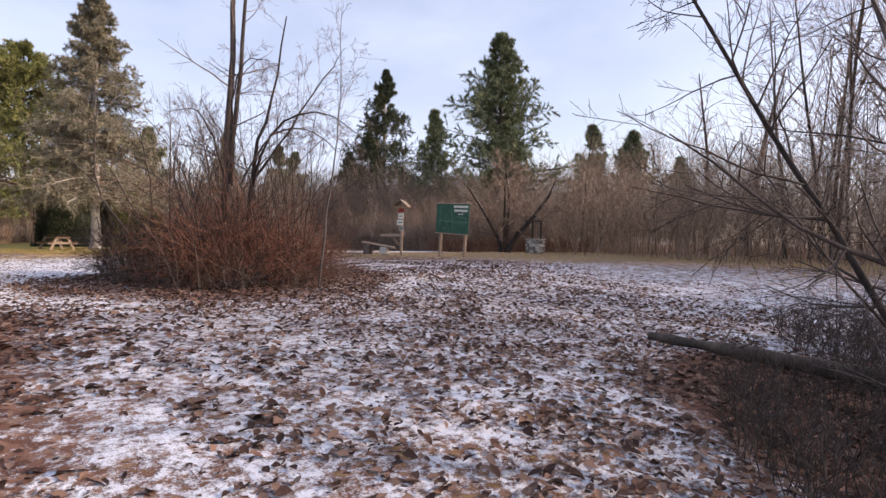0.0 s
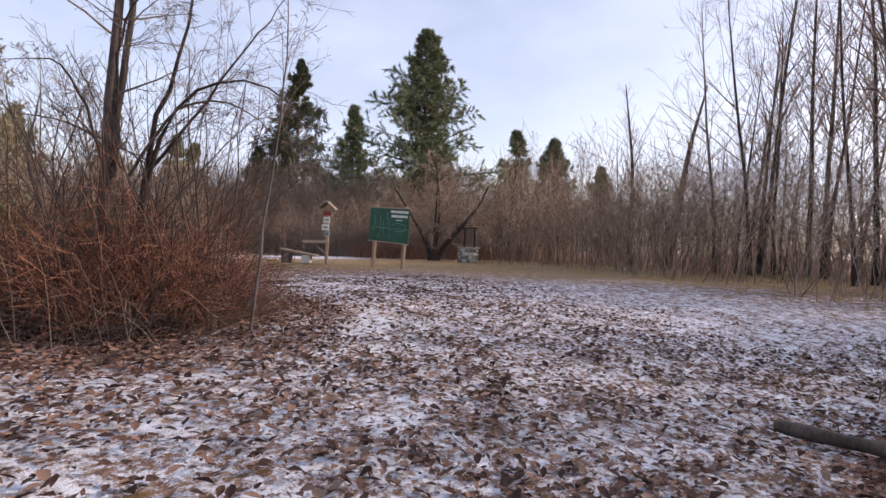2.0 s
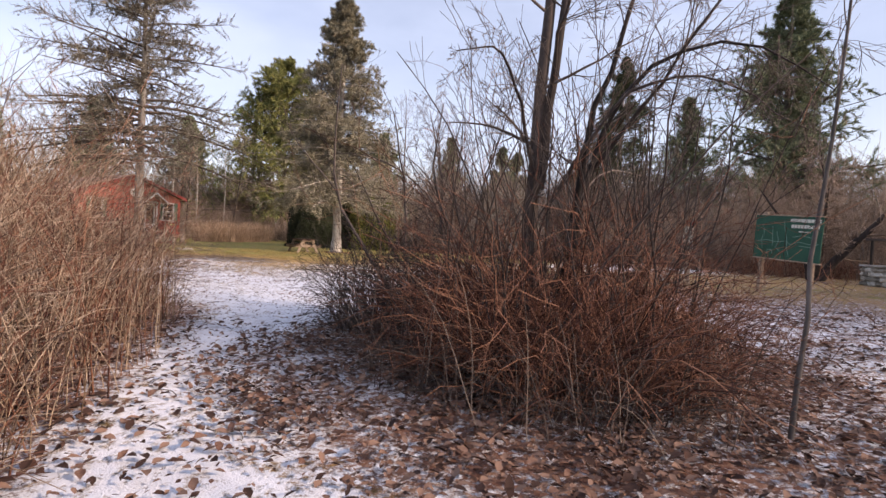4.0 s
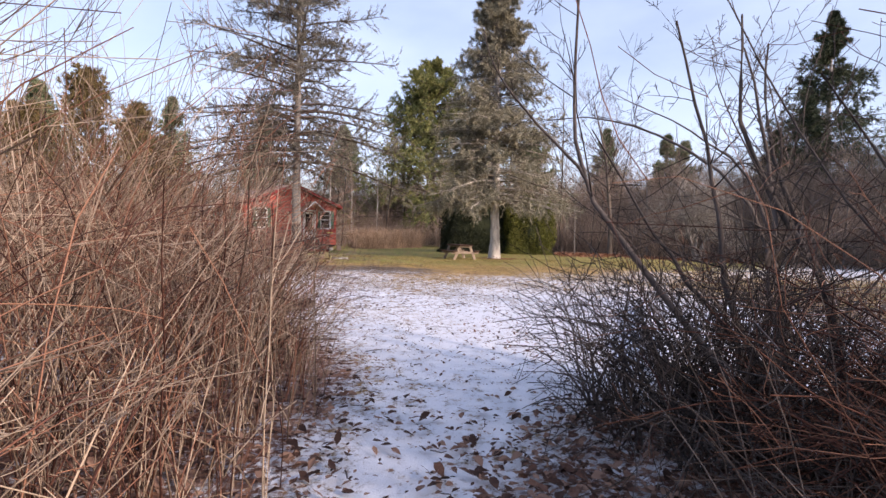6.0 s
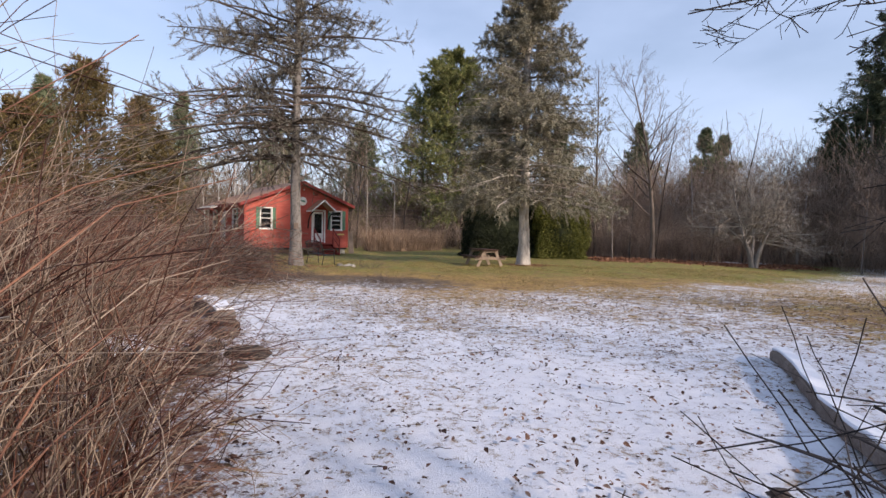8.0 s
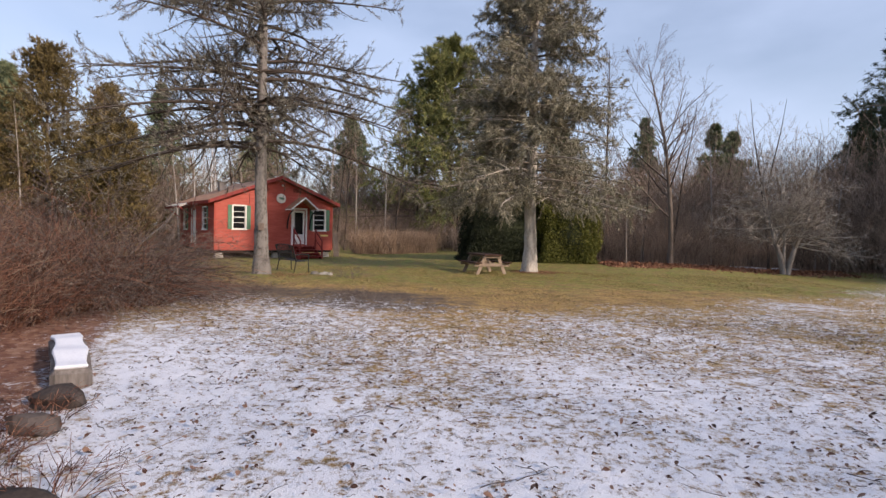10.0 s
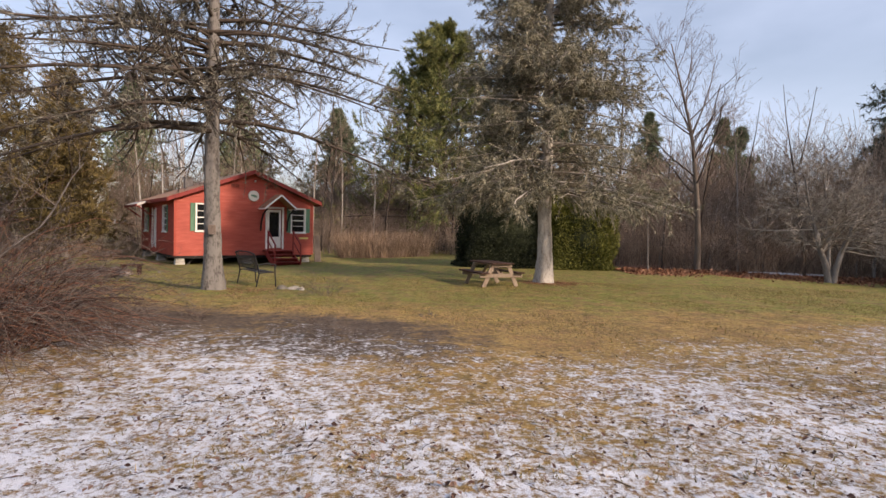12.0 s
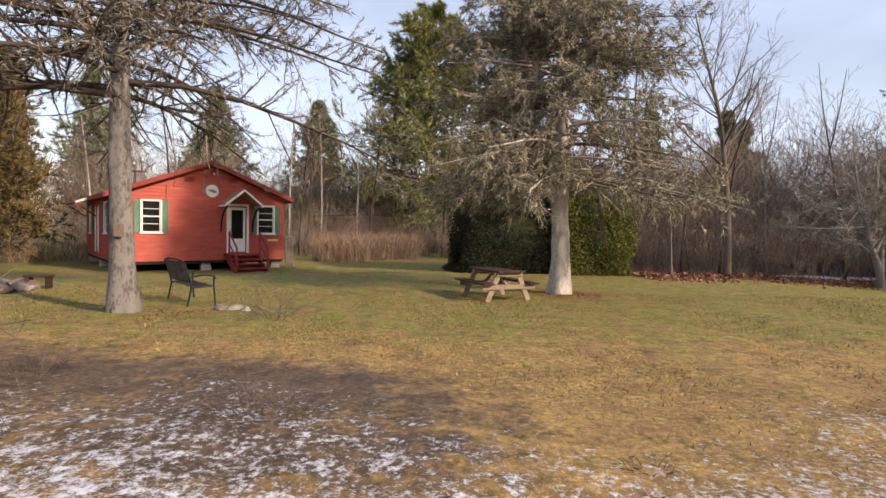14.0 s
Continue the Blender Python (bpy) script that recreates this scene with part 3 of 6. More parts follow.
    for sgn, mat in ((-1, M_ROOF), (1, M_ROOF)):
        edge = -over if sgn < 0 else wide + over
        bm = bmesh.new()
        z0, z1 = roof_at(edge), peak
        vs = [bm.verts.new(c) for y in (-0.32, run) for c in ((edge, y, z0), (mid, y, z1), (mid, y, z1 + 0.09), (edge, y, z0 + 0.09))]
        for q in ((0, 1, 2, 3), (4, 7, 6, 5), (0, 3, 7, 4), (3, 2, 6, 7), (0, 4, 5, 1)):
            bm.faces.new([vs[i] for i in q])
        part("roof_slope", bm, mat, house, "sun-faded rusty brown roofing")
        bm = bmesh.new()
        vs = [bm.verts.new(c) for y in (-0.36, -0.323) for c in ((edge, y, z0 - 0.07), (mid, y, z1 - 0.07), (mid, y, z1 + 0.11), (edge, y, z0 + 0.11))]
        for q in ((0, 1, 2, 3), (4, 7, 6, 5), (0, 3, 7, 4), (3, 2, 6, 7), (0, 4, 5, 1), (1, 5, 6, 2)):
            bm.faces.new([vs[i] for i in q])
        part("bargeboard", bm, M_REDTRIM, house, "dark red bargeboard")
        part("eave_board", boxes((edge - 0.015 + 0.03 * sgn, -0.3, z0 - 0.08, edge + 0.015 + 0.03 * sgn, run, z0 + 0.085)), M_REDTRIM, house)

    def window(m, w, z0, z1, shutters):
        win = part("window", boxes((-0.06, -0.05, z0 - 0.06, 0.0, 0.06, z1 + 0.06), (w, -0.05, z0 - 0.06, w + 0.06, 0.06, z1 + 0.06), (0.0, -0.05, z1, w, 0.06, z1 + 0.07), bevel=0.004), M_WHITE, house, "white sash window with dark panes")
        win.matrix_local = m
        sill = part("sill", boxes((-0.09, -0.09, z0 - 0.09, w + 0.09, -0.051, z0 - 0.04), (0.0, -0.05, z0 - 0.06, w, 0.06, z0), bevel=0.003), M_WHITE, win)
        zm = (z0 + z1) / 2
        bars = [(0.0, 0.0, zm - 0.025, w, 0.04, zm + 0.025), (0.0, 0.005, (z0 + zm) / 2 - 0.012, w, 0.035, (z0 + zm) / 2 + 0.012), (0.0, 0.005, (z1 + zm) / 2 - 0.012, w, 0.035, (z1 + zm) / 2 + 0.012), (0.0, 0.0, z0, 0.03, 0.04, z1), (w - 0.03, 0.0, z0, w, 0.04, z1)]
        part("glazing_bar", boxes(*bars), M_WHITE, win)
        for k in range(4):
            h = (z1 - z0) / 4
            pane = part("pane", boxes((0.03, 0.018, z0 + k * h + 0.014, w - 0.03, 0.022, z0 + (k + 1) * h - 0.014)), M_GLASS, win)
        for a, b in shutters:
            sh = part("shutter", boxes((a, -0.06, z0 - 0.05, a + 0.025, -0.03, z1 + 0.05), (b - 0.025, -0.06, z0 - 0.05, b, -0.03, z1 + 0.05), *[(a + 0.026 + i * (b - a - 0.052) / 3, -0.055, z0 - 0.05, a + 0.022 + (i + 1) * (b - a - 0.052) / 3, -0.035, z1 + 0.05) for i in range(3)]), M_GREENPAINT, win, "faded green board shutter")
        return win

    window(Matrix.Translation((0.91, 0, 0)), 0.64, 1.47, 2.64, [(-0.27, -0.065), (0.705, 0.91)])
    window(Matrix.Translation((5.41, 0, 0)), 0.69, 1.47, 2.6, [(-0.25, -0.065), (0.755, 0.97)])
    for a, b, z0, z1 in (holes_side[0], holes_side[2]):
        window(Matrix.Translation((0, b, 0)) @ Matrix.Rotation(radians(-90), 4, "Z"), b - a, z0, z1, [(b - a + 0.065, b - a + 0.25)])
    # front door with storm glass
    door = part("front_door", boxes((4.19, 0.03, 0.64, 4.29, 0.07, 2.54), (4.78, 0.03, 0.64, 4.88, 0.07, 2.54), (4.29, 0.03, 2.42, 4.78, 0.07, 2.54), (4.29, 0.03, 0.64, 4.78, 0.07, 1.2), bevel=0.004), M_WHITE, house, "white storm door with a tall dark pane")
    part("door_glass", boxes((4.29, 0.045, 1.2, 4.78, 0.052, 2.42)), M_GLASS, door)
    part("door_handle", rod([(4.25, 0.03, 1.45), (4.25, -0.02, 1.47), (4.25, -0.02, 1.58), (4.25, 0.03, 1.6)], 0.012), M_BLACK, door)
    part("door_casing", boxes((4.07, -0.05, 0.6, 4.168, 0.06, 2.58), (4.902, -0.05, 0.6, 5.0, 0.06, 2.58), (4.07, -0.05, 2.582, 5.0, 0.06, 2.68), bevel=0.003), M_WHITE, house)
    side_door = part("side_door", boxes((0.02, 4.02, 0.57, 0.06, 4.83, 2.43), bevel=0.004), M_WHITE, house, "plain white side door")
    part("door_handle", rod([(0.02, 4.15, 1.45), (-0.04, 4.15, 1.45)], 0.018), M_BLACK, side_door)
    part("door_casing", boxes((-0.05, 3.9, 0.5, 0.05, 3.998, 2.52), (-0.05, 4.852, 0.5, 0.05, 4.95, 2.52)), M_WHITE, house)
    # porch hood over the front door
    cx, hw, out = 4.5, 0.76, 0.95
    for sgn in (-1, 1):
        bm = bmesh.new()
        vs = [bm.verts.new(c) for y in (-out, -0.03) for c in ((cx + sgn * hw, y, 2.6), (cx, y, 3.22), (cx, y, 3.27), (cx + sgn * hw, y, 2.65))]
        for q in ((0, 1, 2, 3), (4, 7, 6, 5), (0, 3, 7, 4), (3, 2, 6, 7), (0, 4, 5, 1)):
            bm.faces.new([vs[i] for i in q])
        part("hood_slope", bm, M_ROOF, house)
        part("hood_trim", beam((cx + sgn * (hw + 0.02), -out - 0.02, 2.58), (cx, -out - 0.02, 3.22), 0.04, 0.075), M_WHITE, house, "white hood trim")
        part("hood_eave", boxes((cx + sgn * hw - 0.03, -out, 2.53, cx + sgn * hw + 0.03, -0.03, 2.6)), M_WHITE, house)
        part("hood_bracket", rod([(cx + sgn * 0.66, -0.05, 1.5), (cx + sgn * 0.66, -0.12, 1.95), (cx + sgn * 0.66, -0.36, 2.3), (cx + sgn * 0.66, -0.84, 2.54)], 0.04), M_BLACK, house, "dark curved hood bracket")
    # steps and rails
    for k in range(4):
        z = 0.55 - k * 0.17
        part("step", boxes((3.95, -0.75 - k * 0.27, z - 0.05, 5.25, -0.48 - k * 0.27 + (0.46 if k == 0 else 0.0), z), bevel=0.006), M_REDTRIM, house, "worn dark red step")
        part("riser", boxes((4.0, -0.5 - k * 0.27, z - 0.16, 5.2, -0.48 - k * 0.27, z - 0.052)), M_REDTRIM, house)
    for u in (3.97, 5.23):
        part("stair_string", beam((u, -0.45, 0.42), (u, -1.62, -0.2), 0.05, 0.24), M_REDTRIM, house)
        part("rail_post", beam((u, -0.7, 0.3), (u, -0.7, 1.5), 0.06, 0.06), M_REDTRIM, house)
        part("rail_post", beam((u, -1.6, -0.18), (u, -1.6, 0.85), 0.06, 0.06), M_REDTRIM, house)
        part("handrail", beam((u, -0.66, 1.5), (u, -1.64, 0.84), 0.05, 0.07), M_REDTRIM, house)
        part("lower_rail", beam((u, -0.7, 1.0), (u, -1.6, 0.4), 0.04, 0.05), M_REDTRIM, house)
    # gable details
    bm = bmesh.new()
    bmesh.ops.create_cone(bm, cap_ends=True, segments=28, radius1=0.27, radius2=0.25, depth=0.05, matrix=Matrix.Translation((3.48, -0.05, 3.16)) @ Matrix.Rotation(radians(90), 4, "X"))
    medal = part("round_plaque", bm, M_MEDAL, house, "round cream plaque with a worn green motif")
    bm = bmesh.new()
    for dx, dz, r in ((-0.05, 0.02, 0.055), (0.03, 0.0, 0.07), (0.1, -0.02, 0.05), (-0.12, 0.03, 0.035)):
        bmesh.ops.create_cone(bm, cap_ends=True, segments=10, radius1=r, radius2=r * 0.9, depth=0.01, matrix=Matrix.Translation((3.48 + dx, -0.08, 3.16 + dz)) @ Matrix.Rotation(radians(90), 4, "X"))
    part("plaque_motif", bm, M_GREENPAINT, medal)
    for u0, u1, z0, z1 in ((2.43, 2.78, 3.5, 3.69), (4.16, 4.5, 3.52, 3.73)):
        vent = part("gable_vent", boxes((u0, -0.04, z0, u1, -0.028, z1)), M_DARK, house)
        part("louvre", boxes(*[(u0, -0.06, z0 + k * (z1 - z0) / 4, u1, -0.041, z0 + k * (z1 - z0) / 4 + 0.025) for k in range(5)]), M_RED, vent)
    part("patch_board", boxes((2.8, -0.04, 3.48, 3.2, -0.028, 3.72)), M_RED, house)
    lamp = part("gable_lamp", boxes((3.49, -0.1, 3.9, 3.55, -0.028, 3.96)), M_REDTRIM, house)
    bm = bmesh.new()
    bmesh.ops.create_uvsphere(bm, u_segments=10, v_segments=6, radius=0.05, matrix=Matrix.Translation((3.52, -0.11, 3.87)))
    part("bulb", bm, M_CREAM, lamp)
    part("cable", rod([(1.75, -0.035, 3.35), (1.75, -0.035, 2.75)], 0.01), M_DARK, house)
    part("name_board", boxes((5.83, -0.05, 1.1, 6.3, -0.028, 1.19)), M_YELLOW, house, "narrow faded yellow board")
    # piers, chimney, side canopy
    for u, v in ((0.25, 0.2), (0.2, 3.9), (0.2, 7.7), (3.3, 0.25), (6.25, 0.25), (3.2, 4), (6.2, 4), (6.2, 7.7)):
        part("pier", boxes((u - 0.2, v - 0.15, -0.3, u + 0.2, v + 0.2, 0.04), (u - 0.18, v - 0.14, 0.05, u + 0.18, v + 0.18, 0.178), bevel=0.015), M_CONCRETE, house, "pale block pier")
    chim = part("chimney", boxes((1.6, 5.2, 3.4, 2.0, 5.6, 4.2), bevel=0.01), M_BARK, house, "short grey chimney")
    part("chimney_cap", boxes((1.55, 5.15, 4.2, 2.05, 5.65, 4.26), bevel=0.01), M_BARK, chim)
    bm = bmesh.new()
    vs = [bm.verts.new(c) for y in (4.4, 8.2) for c in ((-0.03, y, 2.86), (-0.8, y, 2.6), (-0.8, y, 2.7), (-0.03, y, 3.0))]
    for q in ((0, 1, 2, 3), (4, 7, 6, 5), (0, 4, 5, 1), (1, 5, 6, 2), (2, 6, 7, 3)):
        bm.faces.new([vs[i] for i in q])
    canopy = part("side_canopy", bm, M_ROOFGREY, house, "grey felted canopy over the side door")
    part("canopy_fascia", boxes((-0.84, 4.38, 2.55, -0.805, 8.22, 2.66)), M_REDTRIM, canopy)
    for v in (4.5, 8.1):
        part("canopy_brace", beam((-0.04, v, 2.05), (-0.74, v, 2.58), 0.06, 0.06), M_REDTRIM, canopy)
    return house


cabin()
panel = thing("door_panel", pose(-6.85, 38.3, land1(-6.8, 38.3), 0, -4, 38), "pale weathered door panel leaning at the cabin corner", "panel")
part("board", boxes((0.0, -0.03, 0, 0.36, 0.0, 1.45), bevel=0.004), M_LOG, panel)
part("frame", boxes((0.0, -0.05, 0, 0.035, -0.031, 1.45), (0.325, -0.05, 0, 0.36, -0.031, 1.45), (0.035, -0.05, 1.4, 0.325, -0.031, 1.45)), M_WOODPALE, panel)


# ---- furniture on the lawn ----
def picnic_table():
    t = thing("picnic_table", pose(1.42, 26.95, land1(1.4, 27.0), 0, 0, 113), "brown-topped picnic table with bare pale timber legs", "table")
    for k in range(5):
        y = -0.36 + k * 0.148
        part("top_board", boxes((-0.8, y, 0.71, 0.8, y + 0.14, 0.75), bevel=0.005), M_WOODBROWN, t)
    for s in (-1, 1):
        for k in range(2):
            y = s * 0.62 - 0.14 + k * 0.145
            part("seat_board", boxes((-0.8, y, 0.42, 0.8, y + 0.138, 0.46), bevel=0.005), M_WOODBROWN, t)
    for x in (-0.6, 0.6):
        for s in (-1, 1):
            part("leg", beam((x, s * 0.58, 0.0), (x, s * 0.26, 0.7), 0.045, 0.13), M_WOODPALE, t, "bare pale timber leg")
        part("seat_bearer", boxes((x - 0.07, -0.74, 0.3, x - 0.026, 0.74, 0.415), bevel=0.004), M_WOODPALE, t)
        part("top_bearer", boxes((x - 0.07, -0.36, 0.615, x - 0.026, 0.36, 0.705), bevel=0.004), M_WOODPALE, t)
        part("brace", beam((x * 0.95, 0, 0.37), (x * 0.15, 0, 0.7), 0.09, 0.04), M_WOODPALE, t)
    return t


picnic_table()


def park_bench():
    """Back along local x, sitter faces +y."""
    ang = math.degrees(math.atan2(-1.24, 1.02))
    b = thing("park_bench", pose(-5.69, 25.26, land1(-5.6, 25.2), 0, 0, ang), "black steel garden bench with a curved slatted back", "bench")
    for x in (-0.75, 0.75):
        part("back_leg", rod([(x, -0.06, 0), (x, 0.02, 0.4), (x, -0.02, 0.6), (x, -0.12, 0.92)], 0.02), M_BLACK, b)
        part("front_leg", rod([(x, 0.5, 0), (x, 0.47, 0.4), (x, 0.47, 0.62)], 0.02), M_BLACK, b)
        part("arm_rest", rod([(x, -0.02, 0.62), (x, 0.25, 0.66), (x, 0.48, 0.63), (x, 0.5, 0.56)], 0.022), M_BLACK, b)
        part("side_rail", rod([(x, 0.0, 0.4), (x, 0.47, 0.42)], 0.018), M_BLACK, b)
    part("seat_slat", boxes(*[(-0.73, 0.02 + k * 0.058, 0.415, 0.73, 0.055 + k * 0.058, 0.425) for k in range(8)]), M_BLACK, b)
    part("top_rail", rod([(-0.75, -0.12, 0.92), (-0.4, -0.13, 0.97), (0.4, -0.13, 0.97), (0.75, -0.12, 0.92)], 0.02), M_BLACK, b)
    part("bottom_rail", rod([(-0.75, 0.0, 0.5), (0.75, 0.0, 0.5)], 0.016), M_BLACK, b)
    for k in range(15):
        x = -0.68 + k * 0.097
        part("back_slat", rod([(x, 0.0, 0.5), (x, -0.04, 0.68), (x, -0.12, 0.93)], 0.011, 4), M_BLACK, b)
    return b


park_bench()


def rock(name, at_, size, label, mat=None, parent=None, seed=1, group=""):
    r = np.random.default_rng(seed)
    bm = bmesh.new()
    bmesh.ops.create_icosphere(bm, subdivisions=2, radius=1.0)
    offs = r.normal(size=(6, 3))
    for v in bm.verts:
        d = v.co.normalized()
        k = 1 + sum(0.09 * math.sin(3 * d.dot(Vector(o)) + i) for i, o in enumerate(offs))
        v.co = Vector((d.x * k * size[0], d.y * k * size[1], max(d.z * k, -0.35) * size[2]))
    me = bpy.data.meshes.new(name)
    bm.to_mesh(me)
    bm.free()
    me.materials.append(mat or M_STONE)
    ob = new(name, me)
    ob.location = at_
    if parent is not None:
        ob.parent = parent
    return tagged(ob, label, "rock", group) if label else ob


for k, (x, y, sx, sy) in enumerate(((-4.45, 24.35, 0.16, 0.11), (-4.12, 24.3, 0.18, 0.12), (-3.9, 24.15, 0.09, 0.08))):
    rock("stone", (x, y, land1(x, y) + 0.03), (sx, sy, 0.09), "flat pale stone lying on the lawn", M_STONE, seed=k + 3, group="pale stones by the bench")

# fire ring and low bench at the far side of the lawn
ring = thing("fire_ring", pose(-11.3, 27.0, land1(-11.3, 27.0)), "low ring of dark logs and stones on the grass", "fire pit")
for k in range(11):
    a = k * 0.571
    o = rock("ring_stone", (math.cos(a) * 0.95, math.sin(a) * 0.75, 0.06), (0.3, 0.24, 0.16), "", M_LOG if k % 3 else M_BARK, ring, 20 + k)
    o.rotation_euler = (0, 0, a)
low = thing("low_bench", pose(-10.3, 27.5, land1(-10.3, 27.5), 0, 0, 12), "low dark wooden bench by the fire ring", "bench")
part("seat", boxes((-0.3, -0.16, 0.3, 0.3, 0.16, 0.36), bevel=0.01), M_WOODBROWN, low)
for x in (-0.22, 0.22):
    part("leg", boxes((x - 0.04, -0.13, 0, x + 0.04, 0.13, 0.3), bevel=0.008), M_WOODBROWN, low)


# ---- the field: sign, signpost, well, slab bench ----
def map_sign():
    z = land1(13.95, 7.7)
    s = thing("map_sign", pose(13.95, 7.7, z, 0, 3, 272), "green painted trail map board on two timber posts", "sign")
    # local x along the board, -y faces the walker after the turn
    for x in (-0.77, 0.77):
        part("post", boxes((x - 0.06, -0.02, -0.2, x + 0.06, 0.08, 2.3), bevel=0.01), M_POST, s)
    board = part("board", boxes((-1.02, -0.06, 0.98, 1.02, -0.021, 2.2), bevel=0.006), M_SIGN, s)
    part("top_batten", boxes((-1.05, -0.075, 2.202, 1.05, -0.015, 2.235)), M_POST, board)
    part("bottom_batten", boxes((-1.05, -0.075, 0.95, 1.05, -0.015, 0.978)), M_POST, board)

    def stroke(points, w):
        bm = bmesh.new()
        for (x0, z0), (x1, z1) in zip(points, points[1:]):
            d = Vector((x1 - x0, 0, z1 - z0))
            n = Vector((-d.z, 0, d.x)).normalized() * w / 2
            a, b = Vector((x0, -0.064, z0)), Vector((x1, -0.064, z1))
            bm.faces.new([bm.verts.new(c) for c in (a - n, b - n, b + n, a + n)])
        return bm

    trails = ([(-0.9, 1.45), (-0.6, 1.5), (-0.3, 1.46), (0.0, 1.5), (0.15, 1.42), (0.4, 1.5), (0.7, 1.46), (0.95, 1.48)],
              [(-0.1, 2.05), (-0.05, 1.8), (0.02, 1.6), (0.05, 1.3), (0.12, 1.1)],
              [(-0.75, 1.95), (-0.7, 1.7), (-0.78, 1.5), (-0.72, 1.25)],
              [(0.2, 1.62), (0.45, 1.68), (0.75, 1.64), (0.88, 1.58), (0.9, 1.45), (0.7, 1.38), (0.4, 1.4)],
              [(-0.45, 1.9), (-0.42, 1.62), (-0.4, 1.35)], [(-0.3, 1.75), (-0.22, 1.5), (-0.3, 1.3), (-0.15, 1.2)],
              [(-0.55, 1.1), (-0.55, 1.22), (-0.4, 1.22), (-0.4, 1.1)])
    for t_ in trails:
        part("trail_line", stroke(t_, 0.013), M_SIGNLINE, board)
    # worn title, too weathered to spell: bars of its size
    for z0, z1, a, b in ((2.04, 2.13, 0.08, 0.97), (1.88, 1.97, 0.12, 0.94), (1.77, 1.8, 0.35, 0.7)):
        n = 9 if z1 - z0 > 0.05 else 5
        for k in range(n):
            w = (b - a) / n
            part("title_bar", boxes((a + k * w + 0.008, -0.066, z0, a + (k + 1) * w - 0.008, -0.0605, z1)), M_CREAM, board)
    return s


map_sign()


def signpost():
    x, y = 13.84, 11.27
    s = thing("signpost", pose(x, y, land1(x, y), 0, 0, -48), "weathered post with small direction boards and a shelf", "signpost")
    part("post", boxes((-0.06, -0.06, -0.2, 0.06, 0.06, 2.2), bevel=0.008), M_POST, s)
    # little pitched roof with a pale worn face
    for sgn in (-1, 1):
        bm = bmesh.new()
        vs = [bm.verts.new(c) for y in (-0.36, 0.36) for c in ((0, y, 2.5), (sgn * 0.34, y, 2.22), (sgn * 0.34, y, 2.25), (0, y, 2.54))]
        for q in ((0, 1, 2, 3), (4, 7, 6, 5), (0, 4, 5, 1), (1, 5, 6, 2), (2, 6, 7, 3)):
            bm.faces.new([vs[k] for k in q])
        part("roof_board", bm, M_WOODPALE, s, "weathered grey roof board")
    part("roof_plate", boxes((-0.3, -0.3, 2.2, 0.3, 0.3, 2.22)), M_POST, s)
    part("name_board", boxes((-0.14, -0.085, 1.96, 0.14, -0.062, 2.12), bevel=0.003), M_REDTRIM, s, "small dark red board")
    for z0, z1, w, o in ((1.66, 1.9, 0.13, -0.02), (1.36, 1.6, 0.15, -0.06), (1.12, 1.3, 0.12, 0.0)):
        part("notice", boxes((o - w, -0.085, z0, o + w, -0.062, z1), bevel=0.003), M_CREAM if z0 > 1.2 else M_ROOFGREY, s, "small pale notice")
        part("notice_line", boxes((o - w * 0.7, -0.089, (z0 + z1) / 2 - 0.02, o + w * 0.7, -0.0855, (z0 + z1) / 2 + 0.02)), M_SIGN, s)
    part("shelf", boxes((-0.95, -0.22, 0.86, 0.1, 0.2, 0.92), bevel=0.006), M_POST, s)
    part("shelf_edge", boxes((-0.95, -0.245, 0.83, 0.1, -0.222, 0.94), bevel=0.004), M_POST, s)
    part("shelf_brace", beam((0.0, -0.08, 0.35), (-0.5, -0.12, 0.86), 0.05, 0.05), M_POST, s)
    return s


signpost()
slab = thing("slab_bench", pose(12.73, 11.64, land1(12.73, 11.64), 0, 0, -50), "pale plank bench on rough stone blocks", "bench")
part("plank", boxes((-0.75, -0.2, 0.4, 0.75, 0.2, 0.48), bevel=0.012, m=pose(0, 0, 0, 0, 9, 0)), M_WOODPALE, slab)
part("block", boxes((0.2, -0.2, 0, 0.55, 0.2, 0.34), bevel=0.03), M_CONCRETE, slab)
part("block", boxes((-0.6, -0.2, 0, -0.25, 0.2, 0.45), bevel=0.03), M_BARK, slab)


def stone_well():
    x, y = 23.82, 12.02
    w = thing("stone_well", pose(x, y, land1(x, y)), "round well wall of mortared field stones with a grey cap", "well")
    r = np.random.default_rng(5)
    for row in range(4):
        n = 13
        for k in range(n):
            a = (k + 0.5 * (row % 2)) / n * 6.283
            o = rock("field_stone", (math.cos(a) * 0.48, math.sin(a) * 0.48, 0.06 + row * 0.19), (0.1, 0.15, 0.13), "", M_STONE, w, 100 + row * n + k)
            o.rotation_euler = (0, 0, a)
    bm = bmesh.new()
    bmesh.ops.create_cone(bm, cap_ends=True, segments=24, radius1=0.44, radius2=0.44, depth=0.8, matrix=Matrix.Translation((0, 0, 0.38)))
    part("mortar_core", bm, M_CONCRETE, w)
    bm = bmesh.new()
    bmesh.ops.create_cone(bm, cap_ends=True, segments=24, radius1=0.62, radius2=0.6, depth=0.07, matrix=Matrix.Translation((0, 0, 0.82)))
    part("cap", bm, M_CONCRETE, w)
    for v in (-0.34, 0.34):
        part("post", beam((0.1, v, 0.8), (0.1, v, 1.95), 0.09, 0.09), M_BARK_DARK, w)
    part("crossbar", beam((0.1, -0.6, 1.9), (0.1, 0.6, 1.9), 0.1, 0.1), M_BARK_DARK, w, "dark timber crossbar")


stone_well()


